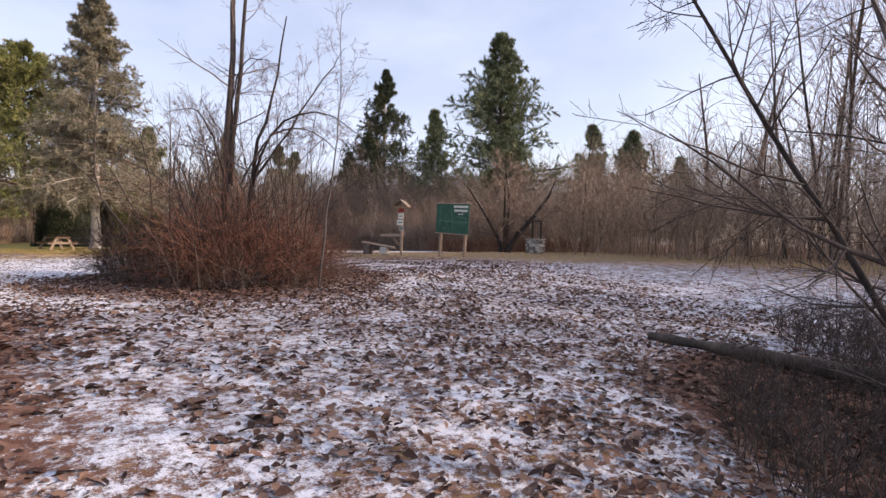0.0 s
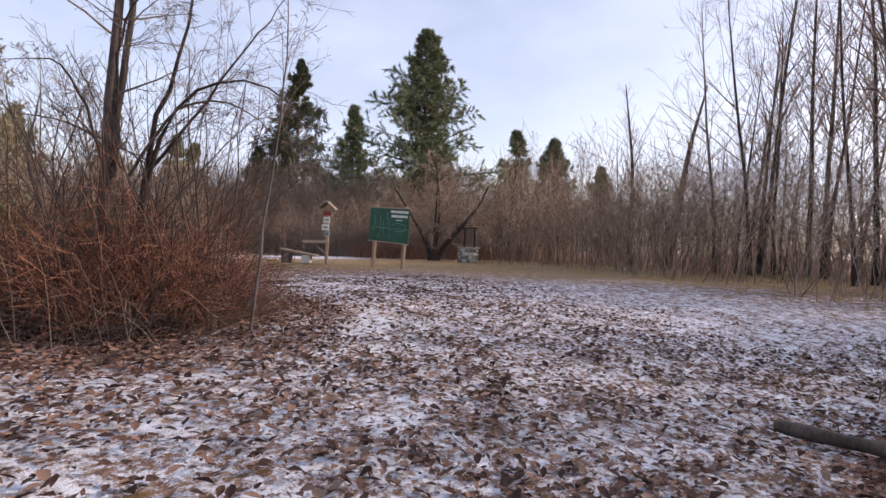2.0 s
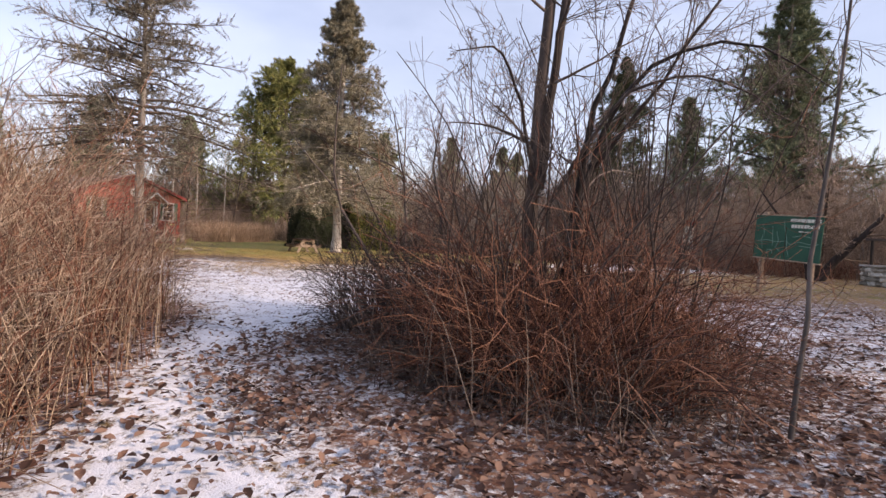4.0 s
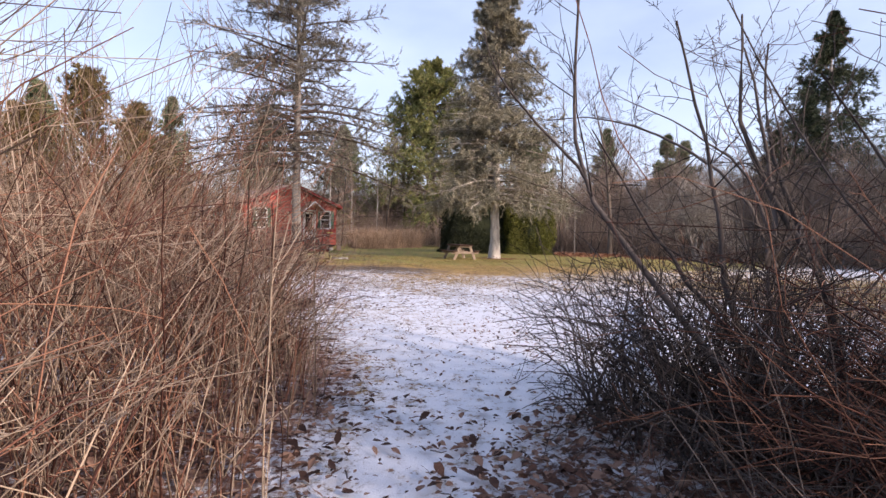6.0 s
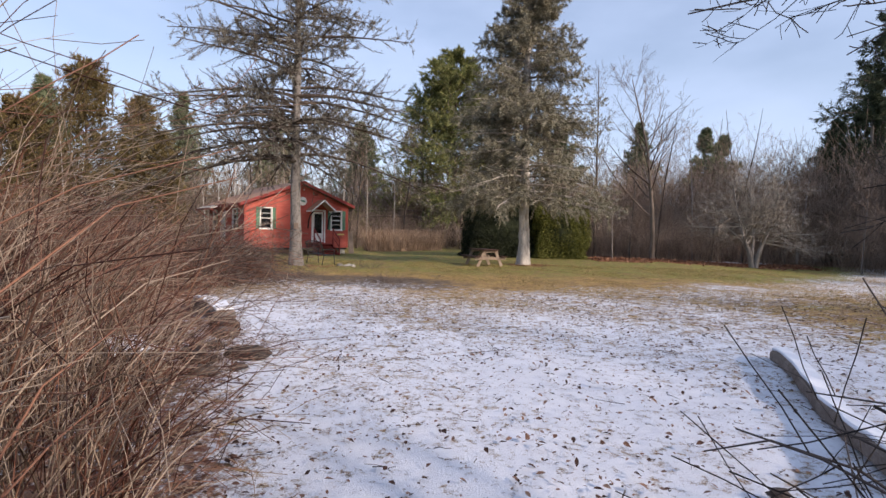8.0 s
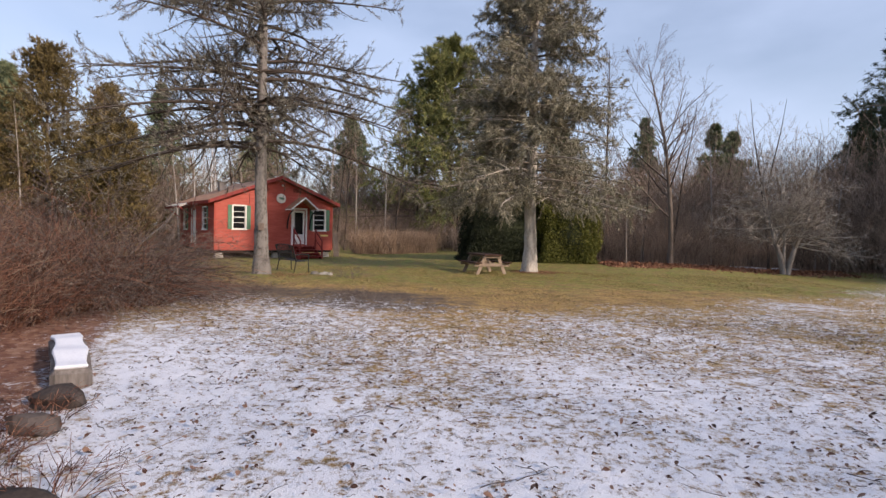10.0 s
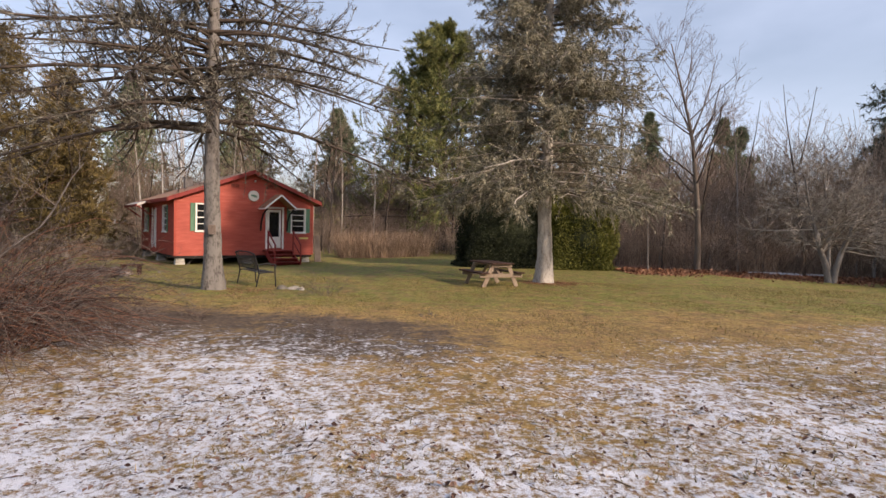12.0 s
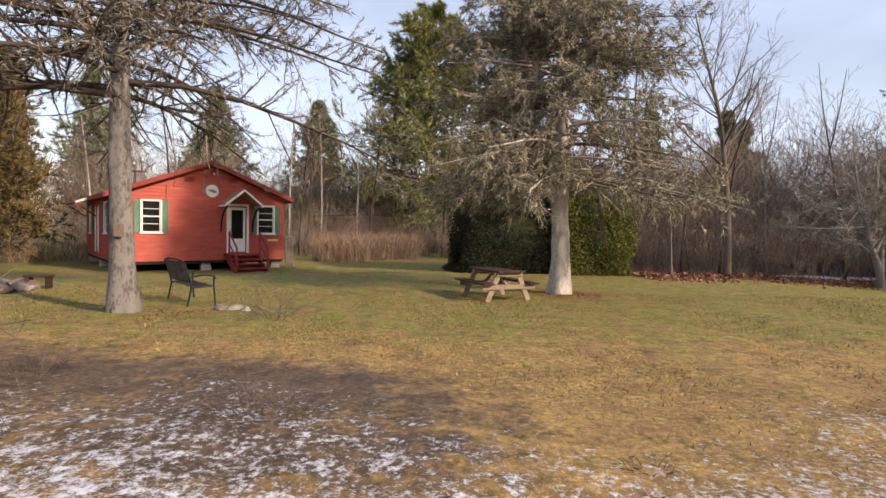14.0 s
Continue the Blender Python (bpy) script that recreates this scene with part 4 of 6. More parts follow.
# ---- fallen timber ----
def timber(name, a, b, half, label, snow=True, mat=None):
    a, b = Vector(a), Vector(b)
    ln = (b - a).length
    t = thing(name, Matrix.Translation(a) @ Matrix.Rotation(math.atan2((b - a).y, (b - a).x), 4, "Z"), label, "log")
    bm = boxes((0, -half, 0.0, ln, half, half * 1.5), bevel=half * 0.25)
    bmesh.ops.subdivide_edges(bm, edges=[e for e in bm.edges if e.calc_length() > ln * 0.5], cuts=14)
    for v in bm.verts:
        v.co.z += 0.03 * math.sin(v.co.x * 2.1) + 0.012 * math.sin(v.co.x * 9 + v.co.y * 20)
        v.co.y += 0.03 * math.sin(v.co.x * 1.3 + 1)
    part("timber", bm, mat or M_LOG, t)
    if snow:
        bm = boxes((0.03, -half * 0.93, half * 1.5, ln - 0.03, half * 0.93, half * 1.5 + 0.035), bevel=0.012)
        bmesh.ops.subdivide_edges(bm, edges=[e for e in bm.edges if e.calc_length() > ln * 0.5], cuts=22)
        for v in bm.verts:
            v.co.z += 0.03 * math.sin(v.co.x * 2.1) + 0.012 * math.sin(v.co.x * 9 + v.co.y * 20)
            v.co.y = v.co.y * (0.9 + 0.1 * math.sin(v.co.x * 7)) + 0.03 * math.sin(v.co.x * 1.3 + 1)
        part("snow_cover", bm, M_SNOW, t, "thin crust of old snow")
    return t


timber("fallen_timber", (4.05, 9.6, land1(4, 9.5)), (2.35, 4.7, land1(2.4, 4.7)), 0.095, "long squared log with snow along its top")
timber("snowy_slab", (-4.6, 12.7, land1(-4.5, 12.6) - 0.05), (-3.5, 11.3, land1(-3.3, 11.2) - 0.05), 0.17, "thick timber slab topped with snow by the brush", mat=M_BARK)
timber("snowy_slab", (-3.7, 8.7, land1(-3.6, 8.6) - 0.1), (-2.95, 7.95, land1(-2.75, 7.8) - 0.1), 0.24, "short broad slab topped with snow by the brush", mat=M_BARK)


def round_log(name, pts, r0, r1, label, mat=M_LOG):
    p = np.array([pts], dtype=float)
    t = np.linspace(0, 1, 24)
    xs = np.linspace(0, 1, len(pts))
    q = np.stack([np.interp(t, xs, p[0, :, k]) for k in range(3)], axis=1)[None]
    q[0, 1:-1] = (q[0, :-2] + q[0, 1:-1] + q[0, 2:]) / 3
    r = (r0 + (r1 - r0) * t + 0.012 * np.sin(t * 19))[None]
    ob = thing(name, Matrix.Identity(4), label, "log")
    tubes("trunk", q, r, mat, ob, 10)
    c, cr = grow(q, r, 4, 0.3, 0.8, 60, 0.3, -0.2, 0.1, 5, 0.3, absolute=True)
    tubes("stub", c, cr, mat, ob, 5)
    return ob


round_log("fallen_log", [(x, y, land1(x, y) + h) for x, y, h in ((5.9, -6.1, 0.06), (5.97, -6.55, 0.08), (6.11, -7.04, 0.1), (6.2, -7.49, 0.11), (6.54, -8.68, 0.12), (6.99, -10.06, 0.13))], 0.045, 0.12, "weathered fallen log lying across snow and leaves", M_BARK_BROWN)
round_log("fallen_branch", [(-2.3, -6.9, -0.12), (-1.6, -7.1, -0.17), (-0.9, -7.25, -0.24), (-0.35, -7.3, -0.33)], 0.05, 0.03, "dead branch lying in the leaf litter")


# ---- bare trees ----
def bare_tree_meshes(height, r0, limbs, spread, seed, mat=M_BARK_DARK, twig=M_TWIG_FAR, clear=0.3, lean=0.04, fine=(3, 3), crook=0.03, slim=0.36, lift=0.5):
    """One leafless tree at the origin: an empty with its trunk and its limbs."""
    global rng
    keep, rng = rng, np.random.default_rng(seed)
    n = 12
    p = np.zeros((1, n, 3))
    d = np.array([rng.normal() * lean, rng.normal() * lean, 1.0])
    for k in range(1, n):
        d = d + np.array([*(rng.normal(size=2) * crook), 0])
        p[0, k] = p[0, k - 1] + d / np.linalg.norm(d) * height / (n - 1)
    p[0, 0, 2] = -0.2
    r = (r0 * np.linspace(1, 0.12, n) ** 0.9)[None]
    r[0, 0] *= 1.35
    l1, q1 = grow(p, r, limbs, clear, 0.97, 48 * spread, 0.36 * spread, lift, 0.09, 7, slim)
    l2, q2 = grow(l1, q1, fine[0], 0.25, 0.95, 42, 0.5, 0.3, 0.1, 5, 0.55)
    l3, q3 = grow(l2, q2, fine[1], 0.2, 0.98, 40, 0.5, 0.2, 0.12, 3, 0.55)
    rng = keep
    return (p, r), [(l1, q1, 4), (l2, np.maximum(q2, 0.006), 3), (l3, np.maximum(q3, 0.0045), 3)]


def bare_tree(name, at_, label, category="tree", group="", mat=M_BARK_DARK, twig=M_TWIG_FAR, **kw):
    t = thing(name, pose(at_[0], at_[1], land1(at_[0], at_[1]), 0, 0, 0), label, category, group)
    (p, r), sets = bare_tree_meshes(mat=mat, twig=twig, **kw)
    tubes("trunk", p, r, mat, t, 8)
    join_tubes("crown", sets, twig, t)
    return t


woods_label = "slender leafless tree in the grey-brown woods"
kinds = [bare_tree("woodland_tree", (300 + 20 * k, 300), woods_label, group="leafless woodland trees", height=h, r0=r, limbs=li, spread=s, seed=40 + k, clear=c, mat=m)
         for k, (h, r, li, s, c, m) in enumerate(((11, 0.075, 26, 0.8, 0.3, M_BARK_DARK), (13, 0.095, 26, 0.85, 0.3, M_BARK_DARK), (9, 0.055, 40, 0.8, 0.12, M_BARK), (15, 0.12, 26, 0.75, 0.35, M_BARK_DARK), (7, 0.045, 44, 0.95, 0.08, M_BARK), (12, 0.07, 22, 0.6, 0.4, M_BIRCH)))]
place_rng = random.Random(11)


def plant(kind, x, y, scale=1.0):
    m = pose(x, y, land1(x, y), place_rng.uniform(-2, 2), place_rng.uniform(-2, 2), place_rng.uniform(0, 360))
    t = copy_thing(kinds[kind], m)
    t.scale = (scale, scale, scale * place_rng.uniform(0.9, 1.12))
    return t


def edge_band(points, depth, count, choose, lo=0.8, hi=1.15):
    """Trees scattered in a band behind a line of the plan, to the line's left."""
    lens = [math.dist(a, b) for a, b in zip(points, points[1:])]
    for _ in range(count):
        s = place_rng.random() * sum(lens)
        for (a, b), ln in zip(zip(points, points[1:]), lens):
            if s <= ln:
                break
            s -= ln
        f, back = s / ln, depth * place_rng.random() ** 1.4
        nx_, ny_ = -(b[1] - a[1]) / ln, (b[0] - a[0]) / ln
        plant(place_rng.choice(choose), a[0] + (b[0] - a[0]) * f + nx_ * back, a[1] + (b[1] - a[1]) * f + ny_ * back, place_rng.uniform(lo, hi))


# the wood round the clearing, walked with the clearing on the right hand
EDGE_E = [(16.86, -23.54), (20.51, -13.41), (25.23, -5.24), (30.98, 1.97)]
EDGE_LOW = [(30.98, 1.97), (34.8, 7.1), (33.63, 12.07), (30.46, 16.96)]
EDGE_NE = [(30.46, 16.96), (26.35, 19.82), (23.18, 24.71), (19.94, 31.6)]

def band_right(points, depth, count, choose, lo=0.8, hi=1.15):
    edge_band(points[::-1], depth, count, choose, lo, hi)


band_right(EDGE_E, 15, 96, [0, 1, 1, 3, 3, 2], 0.85, 1.2)
band_right(EDGE_LOW, 11, 48, [0, 2, 4, 2, 0], 0.6, 0.92)
band_right(EDGE_NE, 12, 28, [4, 2, 4, 4, 2], 0.55, 0.8)
edge_band([(-6, 52), (-1, 50), (7, 41), (12, 36.5), (21, 35)], 18, 44, [0, 2, 2, 4, 4, 0], 0.6, 0.95)
edge_band([(-27, 22), (-28, 36), (-22, 46), (-12, 49), (-4, 48)], 13, 56, [0, 2, 4, 2, 5, 1], 0.7, 1.0)
edge_band([(-12, -20), (-13, -2), (-19, 10), (-27, 22)], 10, 12, [0, 2, 4], 0.6, 0.9)
edge_band([(16, -24), (2, -26), (-12, -20)], 10, 8, [0, 1, 2], 0.8, 1.1)
for x, y, k, s in ((-16.5, 44, 5, 0.9), (-17.4, 45.5, 5, 0.95), (-15.2, 46, 5, 0.85), (-13.8, 47, 5, 0.95), (-19, 44, 5, 0.8), (-9.5, 49, 5, 1.0), (-7.6, 50, 5, 0.95)):
    plant(k, x, y, s)
for t_ in kinds:
    for o in (*t_.children_recursive, t_):
        bpy.data.objects.remove(o)

# single bare trees
bare_tree("bare_maple_tree", (11.7, 34.7), "brown leafless young maple behind the lawn", mat=M_BARK_BROWN, twig=M_TWIG, height=11.0, r0=0.15, limbs=34, spread=0.95, seed=4, clear=0.2, fine=(6, 5), slim=0.42, lift=0.8)
bare_tree("bare_maple_tree", (9.6, 39.5), "slender brown leafless tree behind the hedge", mat=M_BARK_BROWN, twig=M_TWIG, height=12.5, r0=0.1, limbs=30, spread=0.6, seed=5, clear=0.3, fine=(4, 3))
bare_tree("young_sapling", (9.3, 34.3), "thin pale sapling at the wood edge", mat=M_BARK, twig=M_TWIG, height=4.6, r0=0.03, limbs=12, spread=0.6, seed=6, clear=0.3, fine=(2, 2))
bare_tree("dead_snag", (37.94, 8.81), "tall thin dead snag at the edge of the wood", mat=M_BARK_DARK, twig=M_TWIG_FAR, height=13, r0=0.2, limbs=30, spread=0.5, seed=12, clear=0.2, fine=(2, 2))
bare_tree("dead_snag", (36.35, 5.76), "tall broken dead trunk at the edge of the wood", mat=M_BARK_DARK, twig=M_TWIG_FAR, height=12.5, r0=0.3, limbs=12, spread=0.4, seed=13, clear=0.2, fine=(2, 2))


# ---- conifers ----
def conifer(name, at_, label, height, r0, crown, width, branches, leaf, bark=M_BARK, power=0.9, rise=0.25, droop=0.5, shoots=4, shoot_len=0.4,
            needles=20, size=(0.22, 0.03), seed=1, ragged=0.35, group="", twig=None, along=0.6, hang=0.15, bare=0.0, lean=(0, 0), shoot_lift=0.0):
    """A trunk with whorls of drooping boughs, side shoots and needles on them."""
    global rng
    keep, rng = rng, np.random.default_rng(seed)
    t = thing(name, pose(at_[0], at_[1], land1(at_[0], at_[1])), label, "tree", group)
    n = 14
    p = np.zeros((1, n, 3))
    p[0, :, 2] = np.linspace(-0.2, height, n)
    p[0, :, 0] = lean[0] * np.linspace(0, 1, n) + np.cumsum(rng.normal(size=n)) * 0.015
    p[0, :, 1] = lean[1] * np.linspace(0, 1, n) + np.cumsum(rng.normal(size=n)) * 0.015
    r = (r0 * np.linspace(1, 0.06, n) ** 0.8)[None]
    r[0, 0] *= 1.45
    r[0, 1] *= 1.06
    f = np.sort(rng.random(branches)) ** 0.9
    z = crown + (height - crown - 0.15) * f
    az = rng.random(branches) * 6.283
    length = width / 2 * (1 - f) ** power * (1 - ragged + 2 * ragged * rng.random(branches)) + 0.18
    k = 6
    s = np.linspace(0, 1, k)[None]
    out = length[:, None] * s
    up = length[:, None] * (rise * (0.4 + 1.2 * f[:, None]) * s - droop * (1 - 0.7 * f[:, None]) * s ** 2 + droop * 0.35 * s ** 3)
    wob = np.cumsum(rng.normal(size=(branches, k)) * 0.05, axis=1) * length[:, None] * 0.5
    cx = np.interp(z, p[0, :, 2], p[0, :, 0])[:, None]
    cy = np.interp(z, p[0, :, 2], p[0, :, 1])[:, None]
    b = np.stack([cx + np.cos(az)[:, None] * out - np.sin(az)[:, None] * wob, cy + np.sin(az)[:, None] * out + np.cos(az)[:, None] * wob, z[:, None] + up], axis=-1)
    br = np.maximum((0.008 + 0.011 * length)[:, None] * np.linspace(1, 0.2, k)[None], 0.004)
    sh, sr = grow(b, br, shoots, 0.15, 1.0, 55, shoot_len, shoot_lift, 0.12, 4, 0.5)
    rng_keep_needles = int(needles)
    if r0 < 0.2 or height > 16:
        tubes("trunk", p, r, bark, t, 12)
    else:
        u0, u1 = np.linspace(0, 1, n), np.linspace(0, 1, 90) ** 1.25
        pp = np.stack([np.interp(u1, u0, p[0, :, j]) for j in range(3)], axis=1)[None]
        v, f_ = tube_arrays(pp, np.interp(u1, u0, r[0])[None], 22)
        ring = v.reshape(90, 22, 3)
        g1, g2 = rng.normal(size=(90, 22)), rng.normal(size=(90, 22))
        g1 = (g1 + np.roll(g1, 1, 0) + np.roll(g1, 1, 1) + np.roll(g1, -1, 0)) / 2
        ang = np.arange(22)[None] * 0.2856
        swell = 0.05 * np.sin(3 * ang + u1[:, None] * 9) + 0.035 * np.sin(5 * ang - u1[:, None] * 23) + 0.028 * g1 + 0.018 * g2
        flare = 1 + 0.12 * np.exp(-pp[0, :, 2:3] / 0.16) * (0.5 + 0.5 * np.sin(5 * ang))
        ring = pp[0][:, None] + (ring - pp[0][:, None]) * ((1 + swell) * flare)[..., None]
        mesh_object("trunk", ring.reshape(-1, 3), f_, bark, t, True)
    join_tubes("bough_framework", [(b, br, 4), (sh, sr, 3)], twig or M_TWIG, t)
    v1, f1 = blades(sh, rng_keep_needles, size[0], size[1], along, hang)
    v2, f2 = blades(b[:, 2:], max(2, rng_keep_needles // 2), size[0], size[1], along, hang)
    if bare:
        keep_mask = rng.random(len(f1)) > bare
        v1 = v1.reshape(-1, 3, 3)[keep_mask].reshape(-1, 3)
        f1 = np.arange(len(v1)).reshape(-1, 3)
    mesh_object("foliage", np.concatenate([v1, v2]), np.concatenate([f1, f2 + len(v1)]), leaf, t)
    rng = keep
    return t


# trunk bark carries painted sunlight against the shadow of the crown
conifer("spruce_tree", (3.32, 28.2), "tall grey-green spruce with pale trunk and drooping lower boughs", 15.4, 0.25, 2.9, 7.2, 340, M_SPRUCE, bark=M_BARK_SUNLIT, power=0.8, rise=0.1, droop=0.36, shoots=26, shoot_len=0.26, needles=34, size=(0.15, 0.022), seed=21, ragged=0.3, hang=0.3, twig=M_BOUGH)
conifer("old_spruce_tree", (-6.04, 23.74), "tall thin-needled old spruce with bare upswept grey boughs", 14.8, 0.215, 3.7, 9.6, 150, M_DEADSPRUCE, bark=M_BARK_OLD, power=0.7, rise=0.3, droop=0.62, shoots=26, shoot_len=0.3, needles=40, size=(0.13, 0.02), seed=22, ragged=0.4, bare=0.2, hang=0.0, shoot_lift=0.35, twig=M_BARK_BROWN)
conifer("white_pine_tree", (0.0, 55.0), "yellow-green white pine with tiered boughs", 18.6, 0.3, 1.6, 15.0, 190, M_PINE, power=0.7, rise=0.4, droop=0.3, shoots=16, shoot_len=0.36, needles=46, size=(0.36, 0.05), seed=23, ragged=0.45, along=0.9, hang=-0.1)
conifer("white_pine_tree", (-3.2, 57.0), "thin grey-green pine among the woods", 15.5, 0.22, 6.0, 6.5, 60, M_PINEBLUE, power=0.5, rise=0.5, droop=0.3, shoots=8, needles=14, size=(0.4, 0.06), seed=24, ragged=0.5, along=0.9, hang=-0.1)
conifer("white_pine_tree", (35.4, 27.2), "big dense dark green pine above the woods", 20.6, 0.4, 4.5, 11.0, 170, M_PINEBLUE, power=0.95, rise=0.45, droop=0.25, shoots=15, shoot_len=0.34, needles=44, size=(0.36, 0.055), seed=25, ragged=0.62, along=0.9, hang=-0.1)
conifer("norway_spruce_tree", (34.2, 46.0), "dark green spruce with tiered drooping boughs", 21.3, 0.35, 1.5, 14.0, 230, M_DARKSPRUCE, power=0.95, rise=0.15, droop=0.4, shoots=14, shoot_len=0.36, needles=30, size=(0.34, 0.05), seed=26, hang=0.3, ragged=0.5)
far_pines = ((43.95, 23.13, 12.2, 5.5), (50.27, 22.75, 12.5, 6), (33.8, 35.4, 14.5, 6), (33, 70, 14, 6), (46.52, 15.52, 8.5, 4), (22, 68, 15, 7), (29, 66, 14, 6), (13, 70, 15, 7), (-30, 62, 16, 6), (-21, 66, 15, 6), (-38, 52, 15, 6), (42, 33, 14, 6), (5.5, 66, 15, 6), (-11, 66, 14, 6))
first = None
for k, (x, y, h, w) in enumerate(far_pines):
    if k < 3:
        t_ = conifer("distant_pine_tree", (x, y), "green pine standing above the far woods", h, 0.22, h * 0.1, w * 1.3, 170, M_PINEBLUE, power=1.05, rise=0.45, droop=0.3, shoots=9, shoot_len=0.36, needles=24, size=(0.38, 0.065), seed=30 + k, ragged=0.45, along=0.9, hang=-0.05, group="pines above the far woods")
        first = first or []
        first.append((t_, h))
    else:
        src, h0 = first[k % 3]
        c = copy_thing(src, pose(x, y, land1(x, y), 0, 0, 77 * k))
        c.scale = (h / h0,) * 3
for x, y, h, w, sd in ((-27.9, 43.4, 13.4, 5.5, 41), (-24.6, 44.8, 11.2, 4.0, 42), (-19.5, 37.5, 7.0, 4.2, 43), (-31, 41, 10, 5, 44)):
    conifer("cedar_tree", (x, y), "olive-brown winter cedar with upswept foliage", h, 0.18, 0.6, w, 190, M_CEDAR, power=0.5, rise=0.9, droop=0.15, shoots=9, shoot_len=0.4, needles=22, size=(0.28, 0.05), seed=sd, ragged=0.3, along=0.8, hang=-0.3, group="olive cedars")
for x, y, h, sd in ((30.0, 42.5, 13.0, 51), (28.2, 43.5, 10.5, 52)):
    conifer("norway_spruce_tree", (x, y), "dark spruce at the back of the clearing", h, 0.25, 1.5, 6.5, 170, M_DARKSPRUCE, power=0.95, rise=0.15, droop=0.4, shoots=10, needles=24, size=(0.32, 0.055), seed=sd, hang=0.3, group="dark spruces")


# ---- clipped evergreen hedge behind the table ----
def hedge(cx, cy, rx, ry, h, count, seed, label, leaf):
    r = np.random.default_rng(seed)
    t = thing("evergreen_hedge", pose(cx, cy, land1(cx, cy)), label, "hedge")
    # added solid core, coloured dark to stand for shade between the leaves
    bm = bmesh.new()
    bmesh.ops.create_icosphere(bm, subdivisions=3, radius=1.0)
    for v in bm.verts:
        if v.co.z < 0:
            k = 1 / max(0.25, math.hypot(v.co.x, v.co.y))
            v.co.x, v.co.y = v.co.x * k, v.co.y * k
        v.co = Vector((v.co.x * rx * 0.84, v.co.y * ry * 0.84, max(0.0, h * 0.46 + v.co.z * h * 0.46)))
    part("inner_growth", bm, M_HEDGE_SHADE, t)
    d = r.normal(size=(count, 3))
    d /= np.linalg.norm(d, axis=1, keepdims=True)
    lump = 1 + 0.07 * np.sin(d[:, 0] * 9 + 2 * d[:, 2]) + 0.06 * np.sin(d[:, 1] * 11 + d[:, 2] * 7)
    flat = np.hypot(d[:, 0], d[:, 1])[:, None] + 1e-6
    d[:, :2] = np.where(d[:, 2:3] < 0, d[:, :2] / flat, d[:, :2])
    e = np.sign(d) * np.abs(d) ** 0.75
    p = np.stack([e[:, 0] * rx, e[:, 1] * ry, h * 0.48 + e[:, 2] * h * 0.5], axis=1) * (lump * (0.88 + 0.14 * r.random(count)))[:, None]
    p[:, 2] = np.maximum(p[:, 2], 0.02)
    out = d * 0.6 + r.normal(size=(count, 3)) * 0.45 + np.array([0, 0, 0.25])
    out /= np.linalg.norm(out, axis=1, keepdims=True)
    side = np.cross(out, r.normal(size=(count, 3)))
    side /= np.linalg.norm(side, axis=1, keepdims=True)
    ln, wd = (0.06 + 0.07 * r.random(count))[:, None], (0.028 + 0.028 * r.random(count))[:, None]
    v = np.stack([p - side * wd / 2, p + out * ln, p + side * wd / 2], axis=1).reshape(-1, 3)
    mesh_object("foliage", v, np.arange(3 * count).reshape(-1, 3), leaf, t)


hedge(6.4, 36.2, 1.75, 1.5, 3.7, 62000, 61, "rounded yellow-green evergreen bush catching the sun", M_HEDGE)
# shaded end of the hedge: the spruce's shade is painted into its leaves
hedge(3.2, 36.8, 2.6, 1.6, 4.3, 60000, 62, "evergreen hedge, leaves darkened for the shade of the spruce", M_HEDGE_SHADE)


# ---- thickets and shrubs ----
def clear_of_path(p):
    """Which polylines keep off the trodden way, below head height."""
    p = np.concatenate([p[:, :-1] * (1 - k / 6) + p[:, 1:] * k / 6 for k in range(7)], axis=1)
    way = np.interp(p[..., 1], [-10, -8, -6, -5.2, -4.6, -4, -2, 0, 14], [-0.1, 0.48, 1.02, 1.03, 0.8, 0.5, 0.12, 0.0, -0.2])
    z = p[..., 2] - land(p[..., 0], p[..., 1])
    return ~((np.abs(p[..., 0] - way) < 0.48) & (z < 2.6)).any(axis=1)


def stems(xy, height, lean, arch, radius, n=6, wig=0.06):
    m = len(xy)
    base = np.stack([xy[:, 0], xy[:, 1], land(xy[:, 0], xy[:, 1]) - 0.03], axis=1)
    d = np.stack([lean[:, 0], lean[:, 1], np.ones(m)], axis=1)
    p = np.zeros((m, n, 3))
    p[:, 0] = base
    for k in range(1, n):
        d = d + np.concatenate([lean * arch, np.full((m, 1), -arch * 0.5)], axis=1) * (k / n) + rng.normal(size=(m, 3)) * wig
        d /= np.linalg.norm(d, axis=1, keepdims=True)
        p[:, k] = p[:, k - 1] + d * (height / (n - 1))[:, None]
    return p, radius[:, None] * np.linspace(1, 0.3, n)[None]


